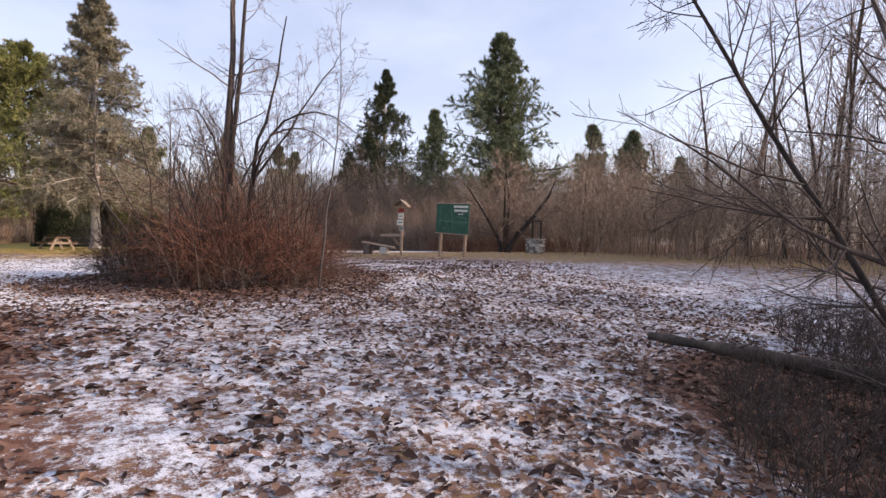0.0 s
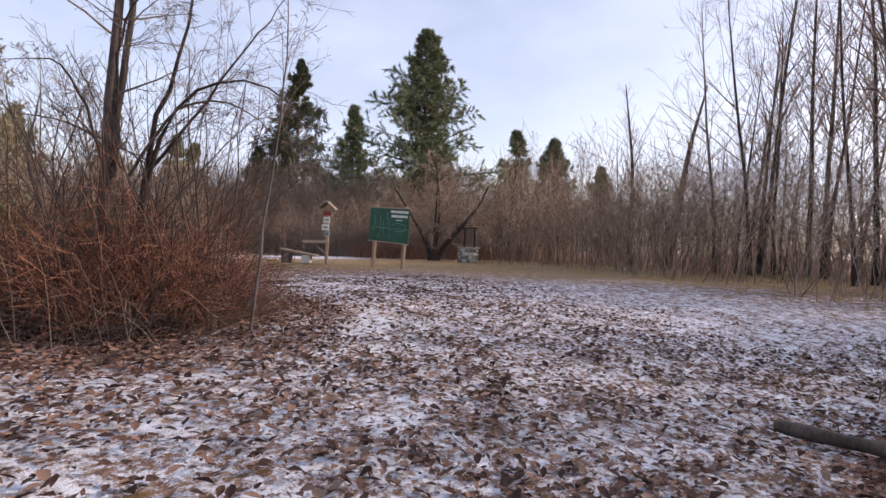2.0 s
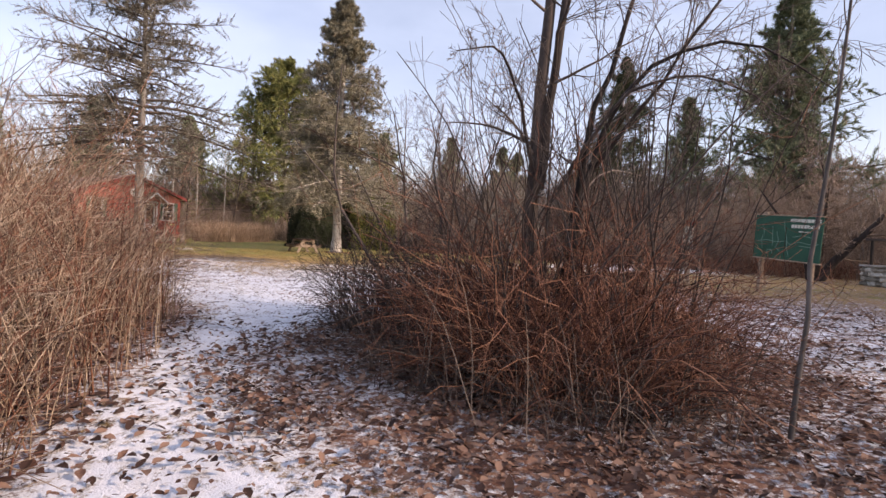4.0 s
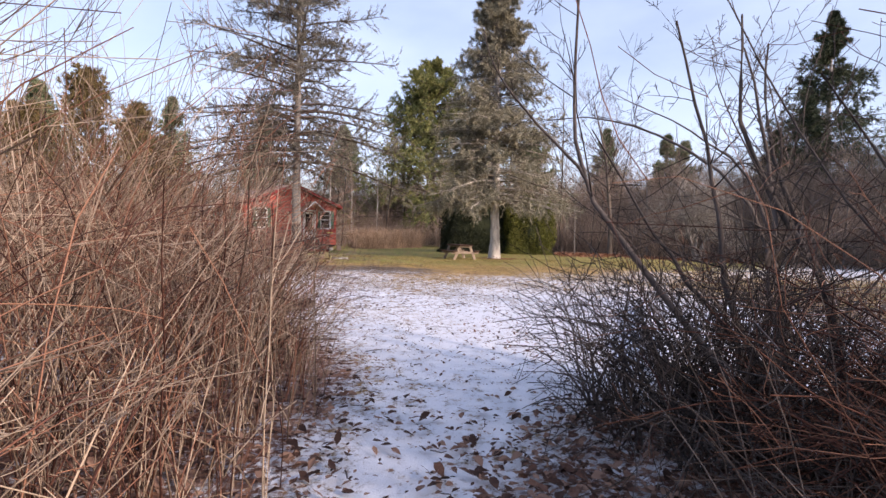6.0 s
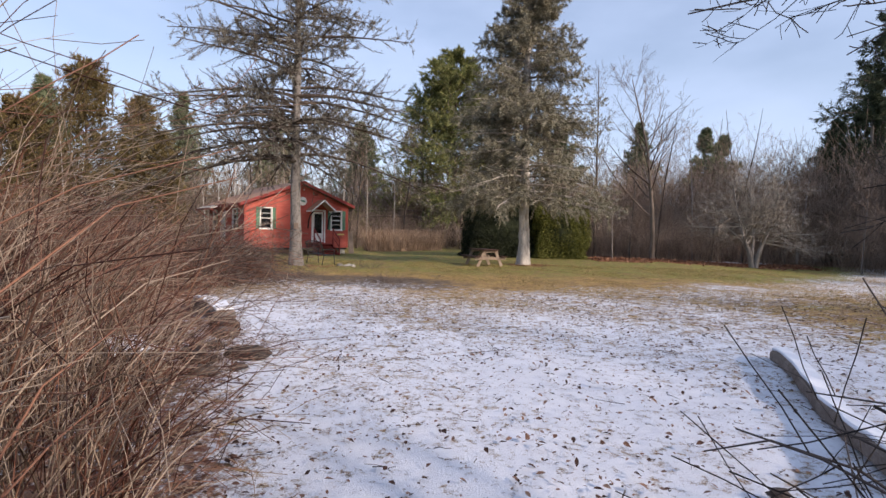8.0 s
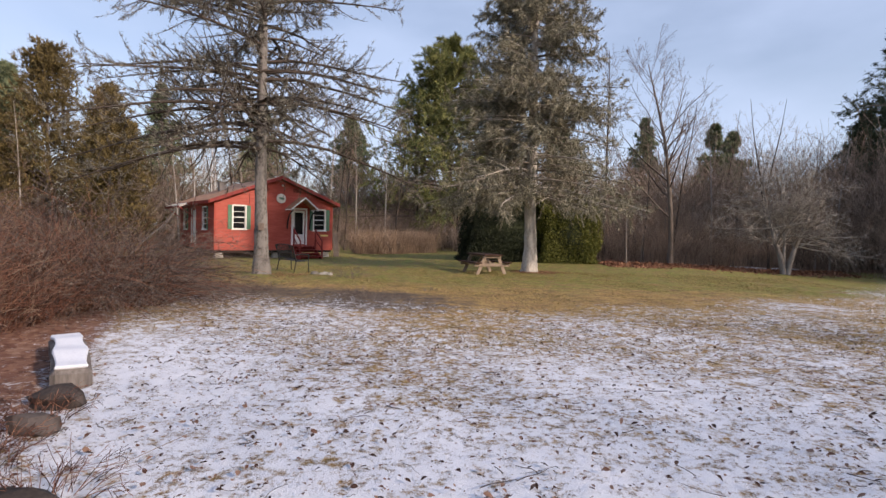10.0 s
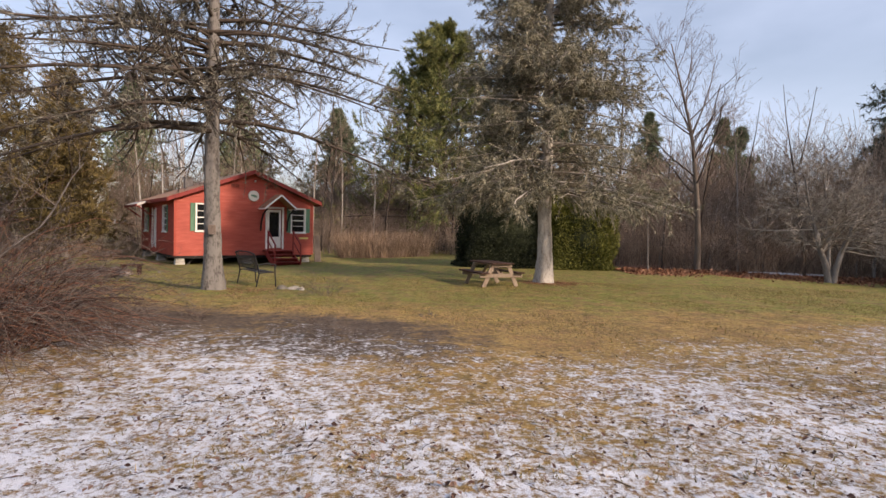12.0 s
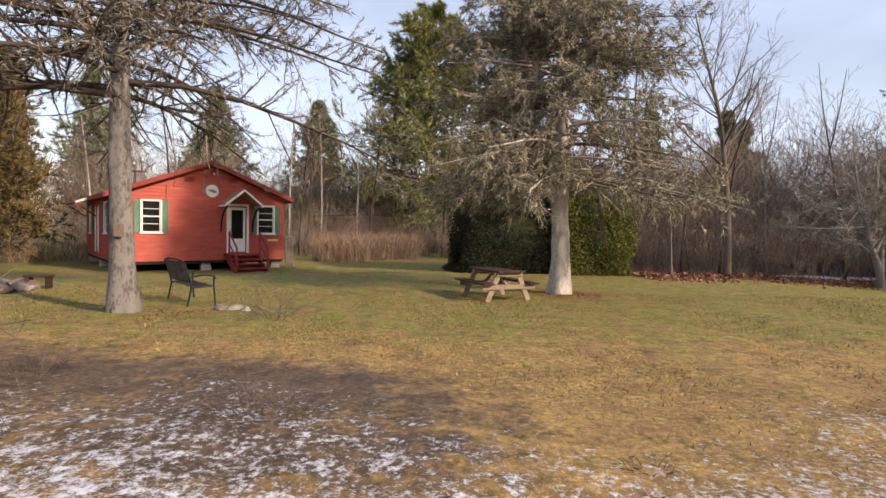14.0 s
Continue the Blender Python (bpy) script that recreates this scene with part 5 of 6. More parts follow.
def big_shrub():
    t = thing("bare_shrub", Matrix.Identity(4), "large leafless shrub with dense red-brown tangled stems", "shrub")
    m = 1150
    a, q = rng.random(m) * 6.283, np.sqrt(rng.random(m))
    xy = np.stack([3.3 + np.cos(a) * q * 1.4, 0.9 + np.sin(a) * q * 1.6], axis=1)
    lean = np.stack([np.cos(a) * q, np.sin(a) * q], axis=1) * 0.28 + rng.normal(size=(m, 2)) * 0.34
    h = (2.9 - 1.35 * q ** 2) * (0.4 + 0.62 * rng.random(m)) + 0.9 * (rng.random(m) < 0.07)
    h = h * (0.9 + 0.16 * np.sin(3 * a + 0.8) + 0.12 * np.sin(7 * a))
    p, r = stems(xy, h, lean, 0.4, 0.004 + 0.007 * rng.random(m) ** 2, n=8, wig=0.24)
    s1, r1 = grow(p, r, 4, 0.2, 0.95, 55, 0.36, 0.1, 0.2, 5, 0.6)
    s2, r2 = grow(s1[::2], r1[::2], 2, 0.3, 0.95, 48, 0.55, 0.1, 0.2, 4, 0.6)
    k0, k1, k2 = clear_of_path(p), clear_of_path(s1), clear_of_path(s2)
    k1 &= np.repeat(k0, 4)
    k2 &= np.repeat(k1[::2], 2)
    p, r, s1, r1, s2, r2 = p[k0], r[k0], s1[k1], r1[k1], s2[k2], r2[k2]
    join_tubes("stem_tangle", [(p, r, 3)], M_REDTWIG, t)
    join_tubes("twig_tangle", [(s1, np.maximum(r1, 0.0022), 3), (s2, np.maximum(r2, 0.0018), 3)], M_REDTWIG, t)
    # dark upright suckers rising out of the middle
    m = 90
    a, q = rng.random(m) * 6.283, np.sqrt(rng.random(m))
    xy = np.stack([3.3 + np.cos(a) * q * 1.25, 1.0 + np.sin(a) * q * 1.3], axis=1)
    p, r = stems(xy, 2.2 + 1.7 * rng.random(m), rng.normal(size=(m, 2)) * 0.16, 0.12, 0.008 + 0.008 * rng.random(m), n=9, wig=0.1)
    s1, r1 = grow(p, r, 7, 0.3, 0.97, 38, 0.26, 0.5, 0.12, 5, 0.5)
    s2, r2 = grow(s1, r1, 2, 0.3, 0.95, 40, 0.5, 0.3, 0.12, 3, 0.6)
    join_tubes("sucker_mass", [(p, r, 4), (s1, np.maximum(r1, 0.0028), 3), (s2, np.maximum(r2, 0.002), 3)], M_BARK_DARK, t)
    # low tangled dark twigs that close the foot of the shrub
    m = 1500
    a, q = rng.random(m) * 6.283, rng.random(m) ** 0.4
    xy = np.stack([3.25 + np.cos(a) * q * 1.65, 0.95 + np.sin(a) * q * 1.75], axis=1)
    lean = np.stack([np.cos(a), np.sin(a)], axis=1) * 0.25 + rng.normal(size=(m, 2)) * 0.7
    p, r = stems(xy, 0.4 + 0.9 * rng.random(m), lean, 0.7, 0.003 + 0.005 * rng.random(m), n=7, wig=0.3)
    p, r = p[clear_of_path(p)], r[clear_of_path(p)]
    join_tubes("low_twig_mass", [(p, r, 3)], M_BARK_DARK, t)
    # pale dry stalks standing round the rim
    m = 220
    a = rng.random(m) * 6.283
    xy = np.stack([3.2 + np.cos(a) * 1.7 + rng.normal(size=m) * 0.22, 0.95 + np.sin(a) * 1.85 + rng.normal(size=m) * 0.22], axis=1)
    lean = np.stack([np.cos(a), np.sin(a)], axis=1) * 0.12 + rng.normal(size=(m, 2)) * 0.2
    p, r = stems(xy, 0.5 + 1.1 * rng.random(m), lean, 0.5, 0.003 + 0.0035 * rng.random(m))
    p, r = p[clear_of_path(p)], r[clear_of_path(p)]
    tubes("stalk_fringe", p, r, M_TWIG, t, 3)


big_shrub()


def side_shrub():
    t = thing("bare_shrub", Matrix.Identity(4), "dark tangled leafless shrub crowding the snowy path", "shrub")
    m = 620
    a, q = rng.random(m) * 6.283, np.sqrt(rng.random(m))
    xy = np.stack([2.25 + np.cos(a) * q * 1.1, 3.3 + np.sin(a) * q * 0.85], axis=1)
    lean = np.stack([np.cos(a) * q, np.sin(a) * q], axis=1) * 0.4 + rng.normal(size=(m, 2)) * 0.3
    p, r = stems(xy, (0.6 + 1.7 * rng.random(m) ** 1.3) * (1.15 - 0.35 * q), lean, 0.5, 0.004 + 0.009 * rng.random(m) ** 2, n=8, wig=0.17)
    ok = clear_of_path(p)
    p, r = p[ok], r[ok]
    s1, r1 = grow(p, r, 4, 0.2, 0.95, 50, 0.42, 0.1, 0.14, 4, 0.6)
    ok = clear_of_path(s1)
    s1, r1 = s1[ok], r1[ok]
    join_tubes("stem_tangle", [(p, r, 3)], M_BARK_DARK, t)
    join_tubes("twig_tangle", [(s1, np.maximum(r1, 0.0025), 3)], M_BARK_DARK, t)


side_shrub()


def limb_tree(name, label, trunks, mat, twig, boughs=(12, 0.4, 55), fine=(5, 4), t0=0.35, lift=0.35, slim=0.5, least=0.002):
    """A small tree given by its stems: lists of points with a foot and a tip radius."""
    t = thing(name, Matrix.Identity(4), label, "tree")
    ps, rs = [], []
    for pts, ra, rb in trunks:
        pts = np.array(pts, dtype=float)
        s, u = np.linspace(0, 1, len(pts)), np.linspace(0, 1, 12)
        q = np.stack([np.interp(u, s, pts[:, k]) for k in range(3)], axis=1)
        q[1:-1] = (q[:-2] + 2 * q[1:-1] + q[2:]) / 4
        q[1:-1] += rng.normal(size=(10, 3)) * 0.012
        ps.append(q)
        rs.append(np.linspace(ra, rb, 12))
        tubes("trunk", q[None], rs[-1][None], mat, t, 9)
    p, r = np.array(ps), np.array(rs)
    l1, q1 = grow(p, r, boughs[0], t0, 1.0, boughs[2], boughs[1], lift, 0.1, 8, slim)
    l2, q2 = grow(l1, q1, fine[0], 0.2, 0.97, 45, 0.42, 0.1, 0.12, 5, 0.6)
    l3, q3 = grow(l2, q2, fine[1], 0.2, 0.97, 45, 0.5, 0.0, 0.12, 3, 0.6)
    k1, k2, k3 = clear_of_path(l1), clear_of_path(l2), clear_of_path(l3)
    k2 &= np.repeat(k1, fine[0])
    k3 &= np.repeat(k2, fine[1])
    l1, q1, l2, q2, l3, q3 = l1[k1], q1[k1], l2[k2], q2[k2], l3[k3], q3[k3]
    join_tubes("crown", [(l1, q1, 5), (l2, np.maximum(q2, least * 1.4), 3), (l3, np.maximum(q3, least), 3)], twig, t)
    return t


limb_tree("arching_tree", "grey-brown slender twin-stemmed tree rising from the red shrub", [
    ([(3.05, 1.25, 0.1), (3.08, 1.25, 1.5), (3.1, 1.2, 3.2), (3.18, 1.2, 5.5), (3.25, 1.3, 8.5)], 0.095, 0.03),
    ([(3.12, 1.2, 1.9), (3.24, 1.12, 3.4), (3.36, 1.1, 5.4), (3.45, 1.0, 8.2)], 0.055, 0.02),
    ([(3.25, 1.15, 0.1), (3.45, 1.0, 1.5), (3.55, 0.95, 2.6), (3.8, 0.75, 3.6), (4.0, 0.6, 5.2)], 0.055, 0.012)], M_BARK_DARK, M_TWIG, boughs=(11, 0.2, 55), fine=(4, 3), t0=0.3, lift=0.2, slim=0.3)
limb_tree("arching_tree", "slender tree with long drooping willowy branches over the shrub", [
    ([(3.45, 1.0, 0.1), (3.4, 0.9, 1.6), (3.6, 0.7, 2.7), (4.0, 0.4, 3.3), (4.6, -0.1, 3.35), (5.1, -0.5, 2.8)], 0.04, 0.005),
    ([(3.3, 1.1, 1.9), (3.7, 0.6, 2.9), (4.2, 0.0, 3.0), (4.7, -0.6, 2.4)], 0.025, 0.004),
    ([(3.1, 1.2, 1.7), (2.8, 1.0, 2.7), (2.4, 0.7, 3.2), (1.9, 0.5, 3.0)], 0.025, 0.004),
    ([(3.15, 1.2, 2.6), (3.0, 0.7, 3.6), (3.1, 0.1, 4.1), (3.3, -0.5, 3.9)], 0.022, 0.004),
    ([(3.5, 0.95, 2.0), (4.0, 0.5, 2.9), (4.5, 0.1, 3.9), (4.9, -0.1, 4.6)], 0.025, 0.005)], M_BARK_DARK, M_TWIG, boughs=(20, 0.32, 38), fine=(6, 4), t0=0.25, lift=-0.75, slim=0.32)
limb_tree("leaning_sapling", "thin pale sapling leaning beside the shrub", [([(3.83, -1.36, 0.1), (3.97, -1.3, 1.2), (4.16, -1.28, 2.4), (4.24, -1.25, 3.4), (4.3, -1.15, 4.9)], 0.02, 0.004)], M_BARK, M_TWIG, boughs=(12, 0.3, 32), fine=(3, 2), t0=0.45, lift=0.3)
limb_tree("overhanging_tree", "dark crooked small tree reaching over the path", [
    ([(2.3, 2.6, 0.0), (1.85, 3.0, 0.65), (1.27, 3.57, 1.54), (1.14, 3.86, 2.05), (1.12, 3.95, 2.7), (1.2, 4.0, 3.8)], 0.028, 0.008),
    ([(1.22, 3.74, 1.82), (1.0, 3.9, 2.15), (0.82, 3.96, 2.37), (0.55, 4.0, 2.65), (0.4, 4.05, 3.1)], 0.014, 0.005),
    ([(2.4, 2.9, 0.0), (2.1, 3.3, 1.0), (2.2, 3.7, 1.9), (2.0, 4.0, 3.2)], 0.03, 0.008),
    ([(2.9, 3.6, 0.0), (3.0, 4.3, 1.7), (2.4, 5.0, 2.45), (1.9, 5.5, 2.7), (1.3, 5.95, 2.75)], 0.022, 0.004),
    ([(2.95, 3.8, 0.6), (3.1, 4.6, 2.0), (2.7, 5.3, 2.6), (2.1, 5.9, 3.1)], 0.018, 0.004)], M_BARK_DARK, M_BARK_DARK, boughs=(9, 0.28, 60), fine=(4, 3), t0=0.4, lift=0.25, slim=0.4)
limb_tree("dark_thorn_tree", "dark many-stemmed small tree crowding the path", [
    ([(2.75, 3.3, 0.0), (2.6, 3.6, 0.9), (2.9, 4.0, 1.9), (2.75, 4.3, 3.1)], 0.035, 0.008),
    ([(2.9, 3.0, 0.0), (3.0, 3.5, 1.1), (2.7, 4.2, 2.2), (3.0, 4.8, 3.6)], 0.04, 0.01),
    ([(2.6, 3.1, 0.0), (2.2, 3.6, 0.8), (1.9, 4.2, 1.5), (1.5, 4.6, 2.4)], 0.028, 0.006),
    ([(3.1, 3.4, 0.0), (3.3, 3.9, 1.0), (3.1, 4.5, 2.3), (3.4, 5.0, 3.4)], 0.035, 0.008)], M_BARK_DARK, M_BARK_DARK, boughs=(13, 0.3, 55), fine=(5, 4), t0=0.15, lift=0.15, slim=0.4)
limb_tree("dark_thorn_tree", "dark tangled small tree at the edge of the hollow", [
    ([(4.2, -9.4, -0.7), (4.3, -9.2, 0.6), (4.2, -8.95, 2.2), (4.2, -8.7, 4.5)], 0.055, 0.02),
    ([(5.0, -9.0, -0.7), (4.9, -8.5, 0.6), (4.6, -7.8, 1.9), (4.1, -7.1, 3.6)], 0.035, 0.01),
    ([(4.8, -9.6, -0.7), (5.5, -9.1, 0.4), (6.2, -8.5, 1.8), (6.5, -7.9, 3.8)], 0.045, 0.015)], M_BARK_DARK, M_BARK_DARK, boughs=(20, 0.34, 60), fine=(7, 5), t0=0.1, lift=0.25)
limb_tree("roadside_tree", "dark leafless tree with a low limb over the hollow", [
    ([(-2.6, -6.4, -0.3), (-2.5, -6.5, 1.4), (-2.2, -6.7, 3.4), (-2.0, -6.6, 6.5)], 0.12, 0.05),
    ([(-2.35, -6.6, 2.3), (-1.6, -6.9, 2.75), (-0.95, -6.95, 2.5), (-0.4, -6.95, 2.4), (-0.15, -6.8, 2.2)], 0.045, 0.012)], M_BARK_DARK, M_BARK_DARK, boughs=(6, 0.3, 60), fine=(3, 2), t0=0.5, lift=0.2)


limb_tree("gnarled_apple_tree", "broad gnarled apple tree with a dense twiggy crown", [
    ([(24.2, 15.0, -0.1), (24.6, 14.6, 1.0), (25.4, 13.9, 2.2), (26.1, 13.1, 3.6), (26.4, 12.8, 4.6)], 0.24, 0.04),
    ([(24.1, 15.1, -0.1), (23.9, 15.3, 1.2), (23.2, 16.0, 2.8), (22.5, 16.8, 4.4)], 0.16, 0.03),
    ([(24.2, 15.0, 0.6), (24.4, 14.9, 2.0), (24.5, 14.9, 3.8), (24.3, 15.2, 6.0)], 0.14, 0.03),
    ([(24.1, 14.9, 0.4), (23.6, 14.4, 1.6), (22.9, 13.7, 3.0), (22.4, 13.2, 4.4)], 0.14, 0.03),
    ([(24.3, 15.1, 0.6), (24.9, 15.6, 1.9), (25.6, 16.2, 3.2), (26.0, 16.6, 4.8)], 0.13, 0.03)], M_BARK_DARK, M_TWIG_FAR, boughs=(24, 0.42, 60), fine=(9, 7), t0=0.3, lift=0.1, slim=0.3, least=0.007)
limb_tree("forked_apple_tree", "small grey forked apple tree with drooping twiggy crown", [
    ([(16.55, 32.9, -0.25), (16.4, 32.9, 0.7), (16.0, 32.9, 1.7), (15.7, 33.0, 2.9), (15.4, 33.0, 4.4)], 0.15, 0.03),
    ([(16.7, 32.85, -0.25), (16.85, 32.85, 0.7), (17.3, 32.9, 1.7), (17.7, 32.9, 2.8), (17.9, 33.0, 4.6)], 0.15, 0.03),
    ([(16.6, 32.95, 0.2), (16.65, 33.1, 1.5), (16.6, 33.3, 3.0), (16.5, 33.4, 5.4)], 0.09, 0.02)], M_BARK, M_BOUGH, boughs=(30, 0.62, 62), fine=(11, 8), t0=0.3, lift=-0.2, slim=0.32, least=0.0045)
for k, (x, y, s) in enumerate(((-2.75, 8.9, 0.2), (-2.35, 9.15, 0.24), (-2.7, 7.9, 0.13), (-2.45, 8.35, 0.16), (-3.1, 10.3, 0.2), (-3.35, 10.9, 0.24), (2.0, 6.1, 0.07), (-2.9, 9.6, 0.12), (-2.2, 8.6, 0.1), (-3.0, 9.2, 0.16))):
    rock("earth_clod", (x, y, land1(x, y) + 0.02), (s, s * 0.7, s * 0.5), "dark clod of roots and earth poking through snow", M_BARK_DARK, seed=70 + k, group="clods along the brush")


def west_edge(y):
    return np.interp(y, [-4, -2, 0, 2, 4, 6.7, 9, 12, 16.5, 18.5], [-1.5, -0.85, -0.62, -0.62, -0.85, -2.1, -4.1, -5.8, -6.4, -6.8])


def thicket():
    t = thing("brush_thicket", Matrix.Identity(4), "dense thicket of dry tan stalks and bare twigs", "thicket", kind="stuff")
    m = 7400
    y = -3.2 + 21.2 * rng.random(m)
    back = 5.5 * rng.random(m) ** 1.5
    xy = np.stack([west_edge(y) - back, y], axis=1)
    tall = np.interp(y, [-4, 1, 3, 8.5, 10, 18], [0.6, 1.15, 1.38, 1.15, 0.95, 0.95])
    h = (1.0 + 1.35 * rng.random(m)) * (0.55 + 0.6 * np.minimum(1, back / 1.3)) * tall
    lean = np.stack([0.3 * np.exp(-back / 0.6) + rng.normal(size=m) * 0.2, rng.normal(size=m) * 0.22], axis=1)
    p, r = stems(xy, h, lean, 0.75, 0.003 + 0.004 * rng.random(m) ** 2, wig=0.09)
    ok = clear_of_path(p)
    p, r, y = p[ok], r[ok], y[ok]
    dry = rng.random(len(p)) < np.where(y < 8, 0.72, 0.25)
    s1, r1 = grow(p[dry], r[dry], 3, 0.35, 0.97, 35, 0.32, 0.2, 0.1, 3, 0.7)
    ok = clear_of_path(s1)
    s1, r1 = s1[ok], r1[ok]
    join_tubes("stalk_mass", [(p[dry], r[dry], 3), (s1, np.maximum(r1, 0.0018), 3)], M_TAN, t)
    s2, r2 = grow(p[~dry], r[~dry], 4, 0.2, 0.97, 45, 0.42, 0.1, 0.12, 4, 0.6)
    ok = clear_of_path(s2)
    s2, r2 = s2[ok], r2[ok]
    join_tubes("twig_mass", [(p[~dry], r[~dry] * 1.3, 3), (s2, np.maximum(r2, 0.002), 3)], M_REDTWIG, t)


thicket()
limb_tree("fallen_grey_bough", "grey crooked bough leaning out of the brush", [([(-6.8, 16.6, 0.0), (-6.4, 17.1, 1.0), (-5.9, 17.6, 1.7), (-5.6, 18.0, 2.6)], 0.022, 0.008)], M_BARK, M_TWIG, boughs=(14, 0.5, 60), fine=(6, 4), t0=0.05, lift=-0.4)
limb_tree("fallen_grey_bough", "tangle of grey branches piled at the lawn edge", [([(-6.9, 18.6, 0.0), (-6.3, 18.3, 0.5), (-5.7, 18.2, 0.7), (-5.2, 18.2, 0.6)], 0.035, 0.01)], M_BARK, M_TWIG, boughs=(16, 0.55, 60), fine=(6, 4), t0=0.05, lift=-0.3)


def brush_mound():
    t = thing("brush_pile", Matrix.Identity(4), "dark domed pile of cut red-brown brush beside the snow", "brush pile")
    m = 1100
    a, q = rng.random(m) * 6.283, np.sqrt(rng.random(m))
    xy = np.stack([-7.0 + np.cos(a) * q * 1.5, 16.6 + np.sin(a) * q * 1.5], axis=1)
    lean = np.stack([np.cos(a), np.sin(a)], axis=1) * (0.2 + 0.5 * q[:, None]) + rng.normal(size=(m, 2)) * 0.45
    h = (3.3 - 1.3 * q ** 2) * (0.5 + 0.6 * rng.random(m))
    p, r = stems(xy, h, lean, 0.9, 0.0045 + 0.006 * rng.random(m) ** 2, wig=0.14)
    s1, r1 = grow(p, r, 4, 0.25, 0.97, 48, 0.38, -0.15, 0.14, 4, 0.65)
    s2, r2 = grow(s1[::2], r1[::2], 3, 0.25, 0.97, 42, 0.5, -0.1, 0.14, 3, 0.65)
    join_tubes("stem_tangle", [(p, r, 3)], M_REDTWIG, t)
    join_tubes("twig_tangle", [(s1, np.maximum(r1, 0.0028), 3), (s2, np.maximum(r2, 0.0024), 3)], M_TWIG, t)


brush_mound()


def undergrowth(name, label, line, depth, m, mat, h0, h1, twigs=2, rad=0.006):
    t = thing(name, Matrix.Identity(4), label, "undergrowth", kind="stuff")
    line = np.array(line, dtype=float)
    seg = np.linalg.norm(np.diff(line, axis=0), axis=1)
    cum = np.concatenate([[0], np.cumsum(seg)])
    s = rng.random(m) * cum[-1]
    x, y = np.interp(s, cum, line[:, 0]), np.interp(s, cum, line[:, 1])
    i = np.clip(np.searchsorted(cum, s) - 1, 0, len(seg) - 1)
    d = np.diff(line, axis=0)[i] / seg[i][:, None]
    b = depth * rng.random(m) ** 1.5
    xy = np.stack([x - d[:, 1] * b, y + d[:, 0] * b], axis=1)
    h = h0 + (h1 - h0) * rng.random(m) * (0.5 + 0.5 * np.minimum(1, b / 2.5))
    p, r = stems(xy, h, rng.normal(size=(m, 2)) * 0.22, 0.3, rad * (0.5 + 0.8 * rng.random(m)), n=5, wig=0.14)
    sets = [(p, r, 3)]
    if twigs:
        s1, r1 = grow(p, r, twigs, 0.3, 0.97, 40, 0.42, 0.2, 0.12, 3, 0.7)
        sets.append((s1, np.maximum(r1, rad * 0.5), 3))
    join_tubes("stem_mass", sets, mat, t)
    return t


undergrowth("wood_edge_brush", "grey-brown brush along the edge of the wood", [(x + 1.6, y - 1.0) for x, y in (EDGE_E + EDGE_LOW[1:])[::-1]], 9, 3000, M_TWIG_FAR, 1.0, 3.2, 4, 0.008)
undergrowth("wood_edge_brush", "tangled brown brush behind the field", [(21, 33), (24, 24), (27, 19.5), (32, 16)], 9, 3200, M_TWIG_FAR, 1.8, 5.4, 5, 0.01)
# brush behind the lawn, painted lighter as if the sun reached it
undergrowth("wood_edge_brush", "dense grey brush behind the lawn", [(-6, 50), (-1, 49), (7.5, 39), (12, 36.3), (22, 34.5)], 10, 4200, M_BRUSH_SUN, 1.2, 4.3, 6, 0.008)
undergrowth("wood_edge_brush", "brown brush behind the cabin", [(-27, 20), (-27, 36), (-21, 44), (-12, 47), (-4, 47)], 10, 2800, M_TWIG_FAR, 1.5, 4.2, 4, 0.011)
undergrowth("wood_edge_brush", "brown brush beyond the thicket", [(-11, -16), (-9, 0), (-10, 10), (-14, 18), (-25, 22)], 6, 1600, M_TWIG_FAR, 1.2, 3.2, 3, 0.009)
# the haziness of these woods is painted into their pale twig colour
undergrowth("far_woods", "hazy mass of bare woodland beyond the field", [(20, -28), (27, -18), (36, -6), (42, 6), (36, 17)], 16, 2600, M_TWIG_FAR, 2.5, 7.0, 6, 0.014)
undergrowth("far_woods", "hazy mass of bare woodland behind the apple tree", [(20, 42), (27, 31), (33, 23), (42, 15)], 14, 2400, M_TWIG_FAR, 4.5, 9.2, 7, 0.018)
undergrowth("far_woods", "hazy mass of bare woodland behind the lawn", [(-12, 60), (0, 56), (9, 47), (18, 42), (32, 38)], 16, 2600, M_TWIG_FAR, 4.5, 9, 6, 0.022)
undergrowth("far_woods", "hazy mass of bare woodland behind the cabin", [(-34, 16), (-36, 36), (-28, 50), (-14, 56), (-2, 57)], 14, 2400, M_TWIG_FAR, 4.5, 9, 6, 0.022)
undergrowth("red_brush", "low red-brown brush behind the map board", [(23, 22), (25, 17.6), (30.5, 12.5)], 2.5, 900, M_REDTWIG, 0.7, 1.5, 3, 0.008)
undergrowth("reed_patch", "tall dry tan reeds standing behind the lawn", [(-6.2, 42.5), (-3.5, 43.5), (-0.8, 45)], 2.6, 1700, M_REED, 1.5, 2.1, 0, 0.012)
undergrowth("reed_patch", "dry tan grass beside the cabin", [(-22, 33), (-19, 38), (-15.5, 42)], 3.0, 1100, M_REED, 0.8, 1.4, 0, 0.012)
undergrowth("hollow_brush", "dark bramble tangle beside the path", [(5.2, -7.3), (3.4, -8.2), (2.2, -9.8)], 1.6, 620, M_BARK_DARK, 0.25, 0.8, 5, 0.0045)
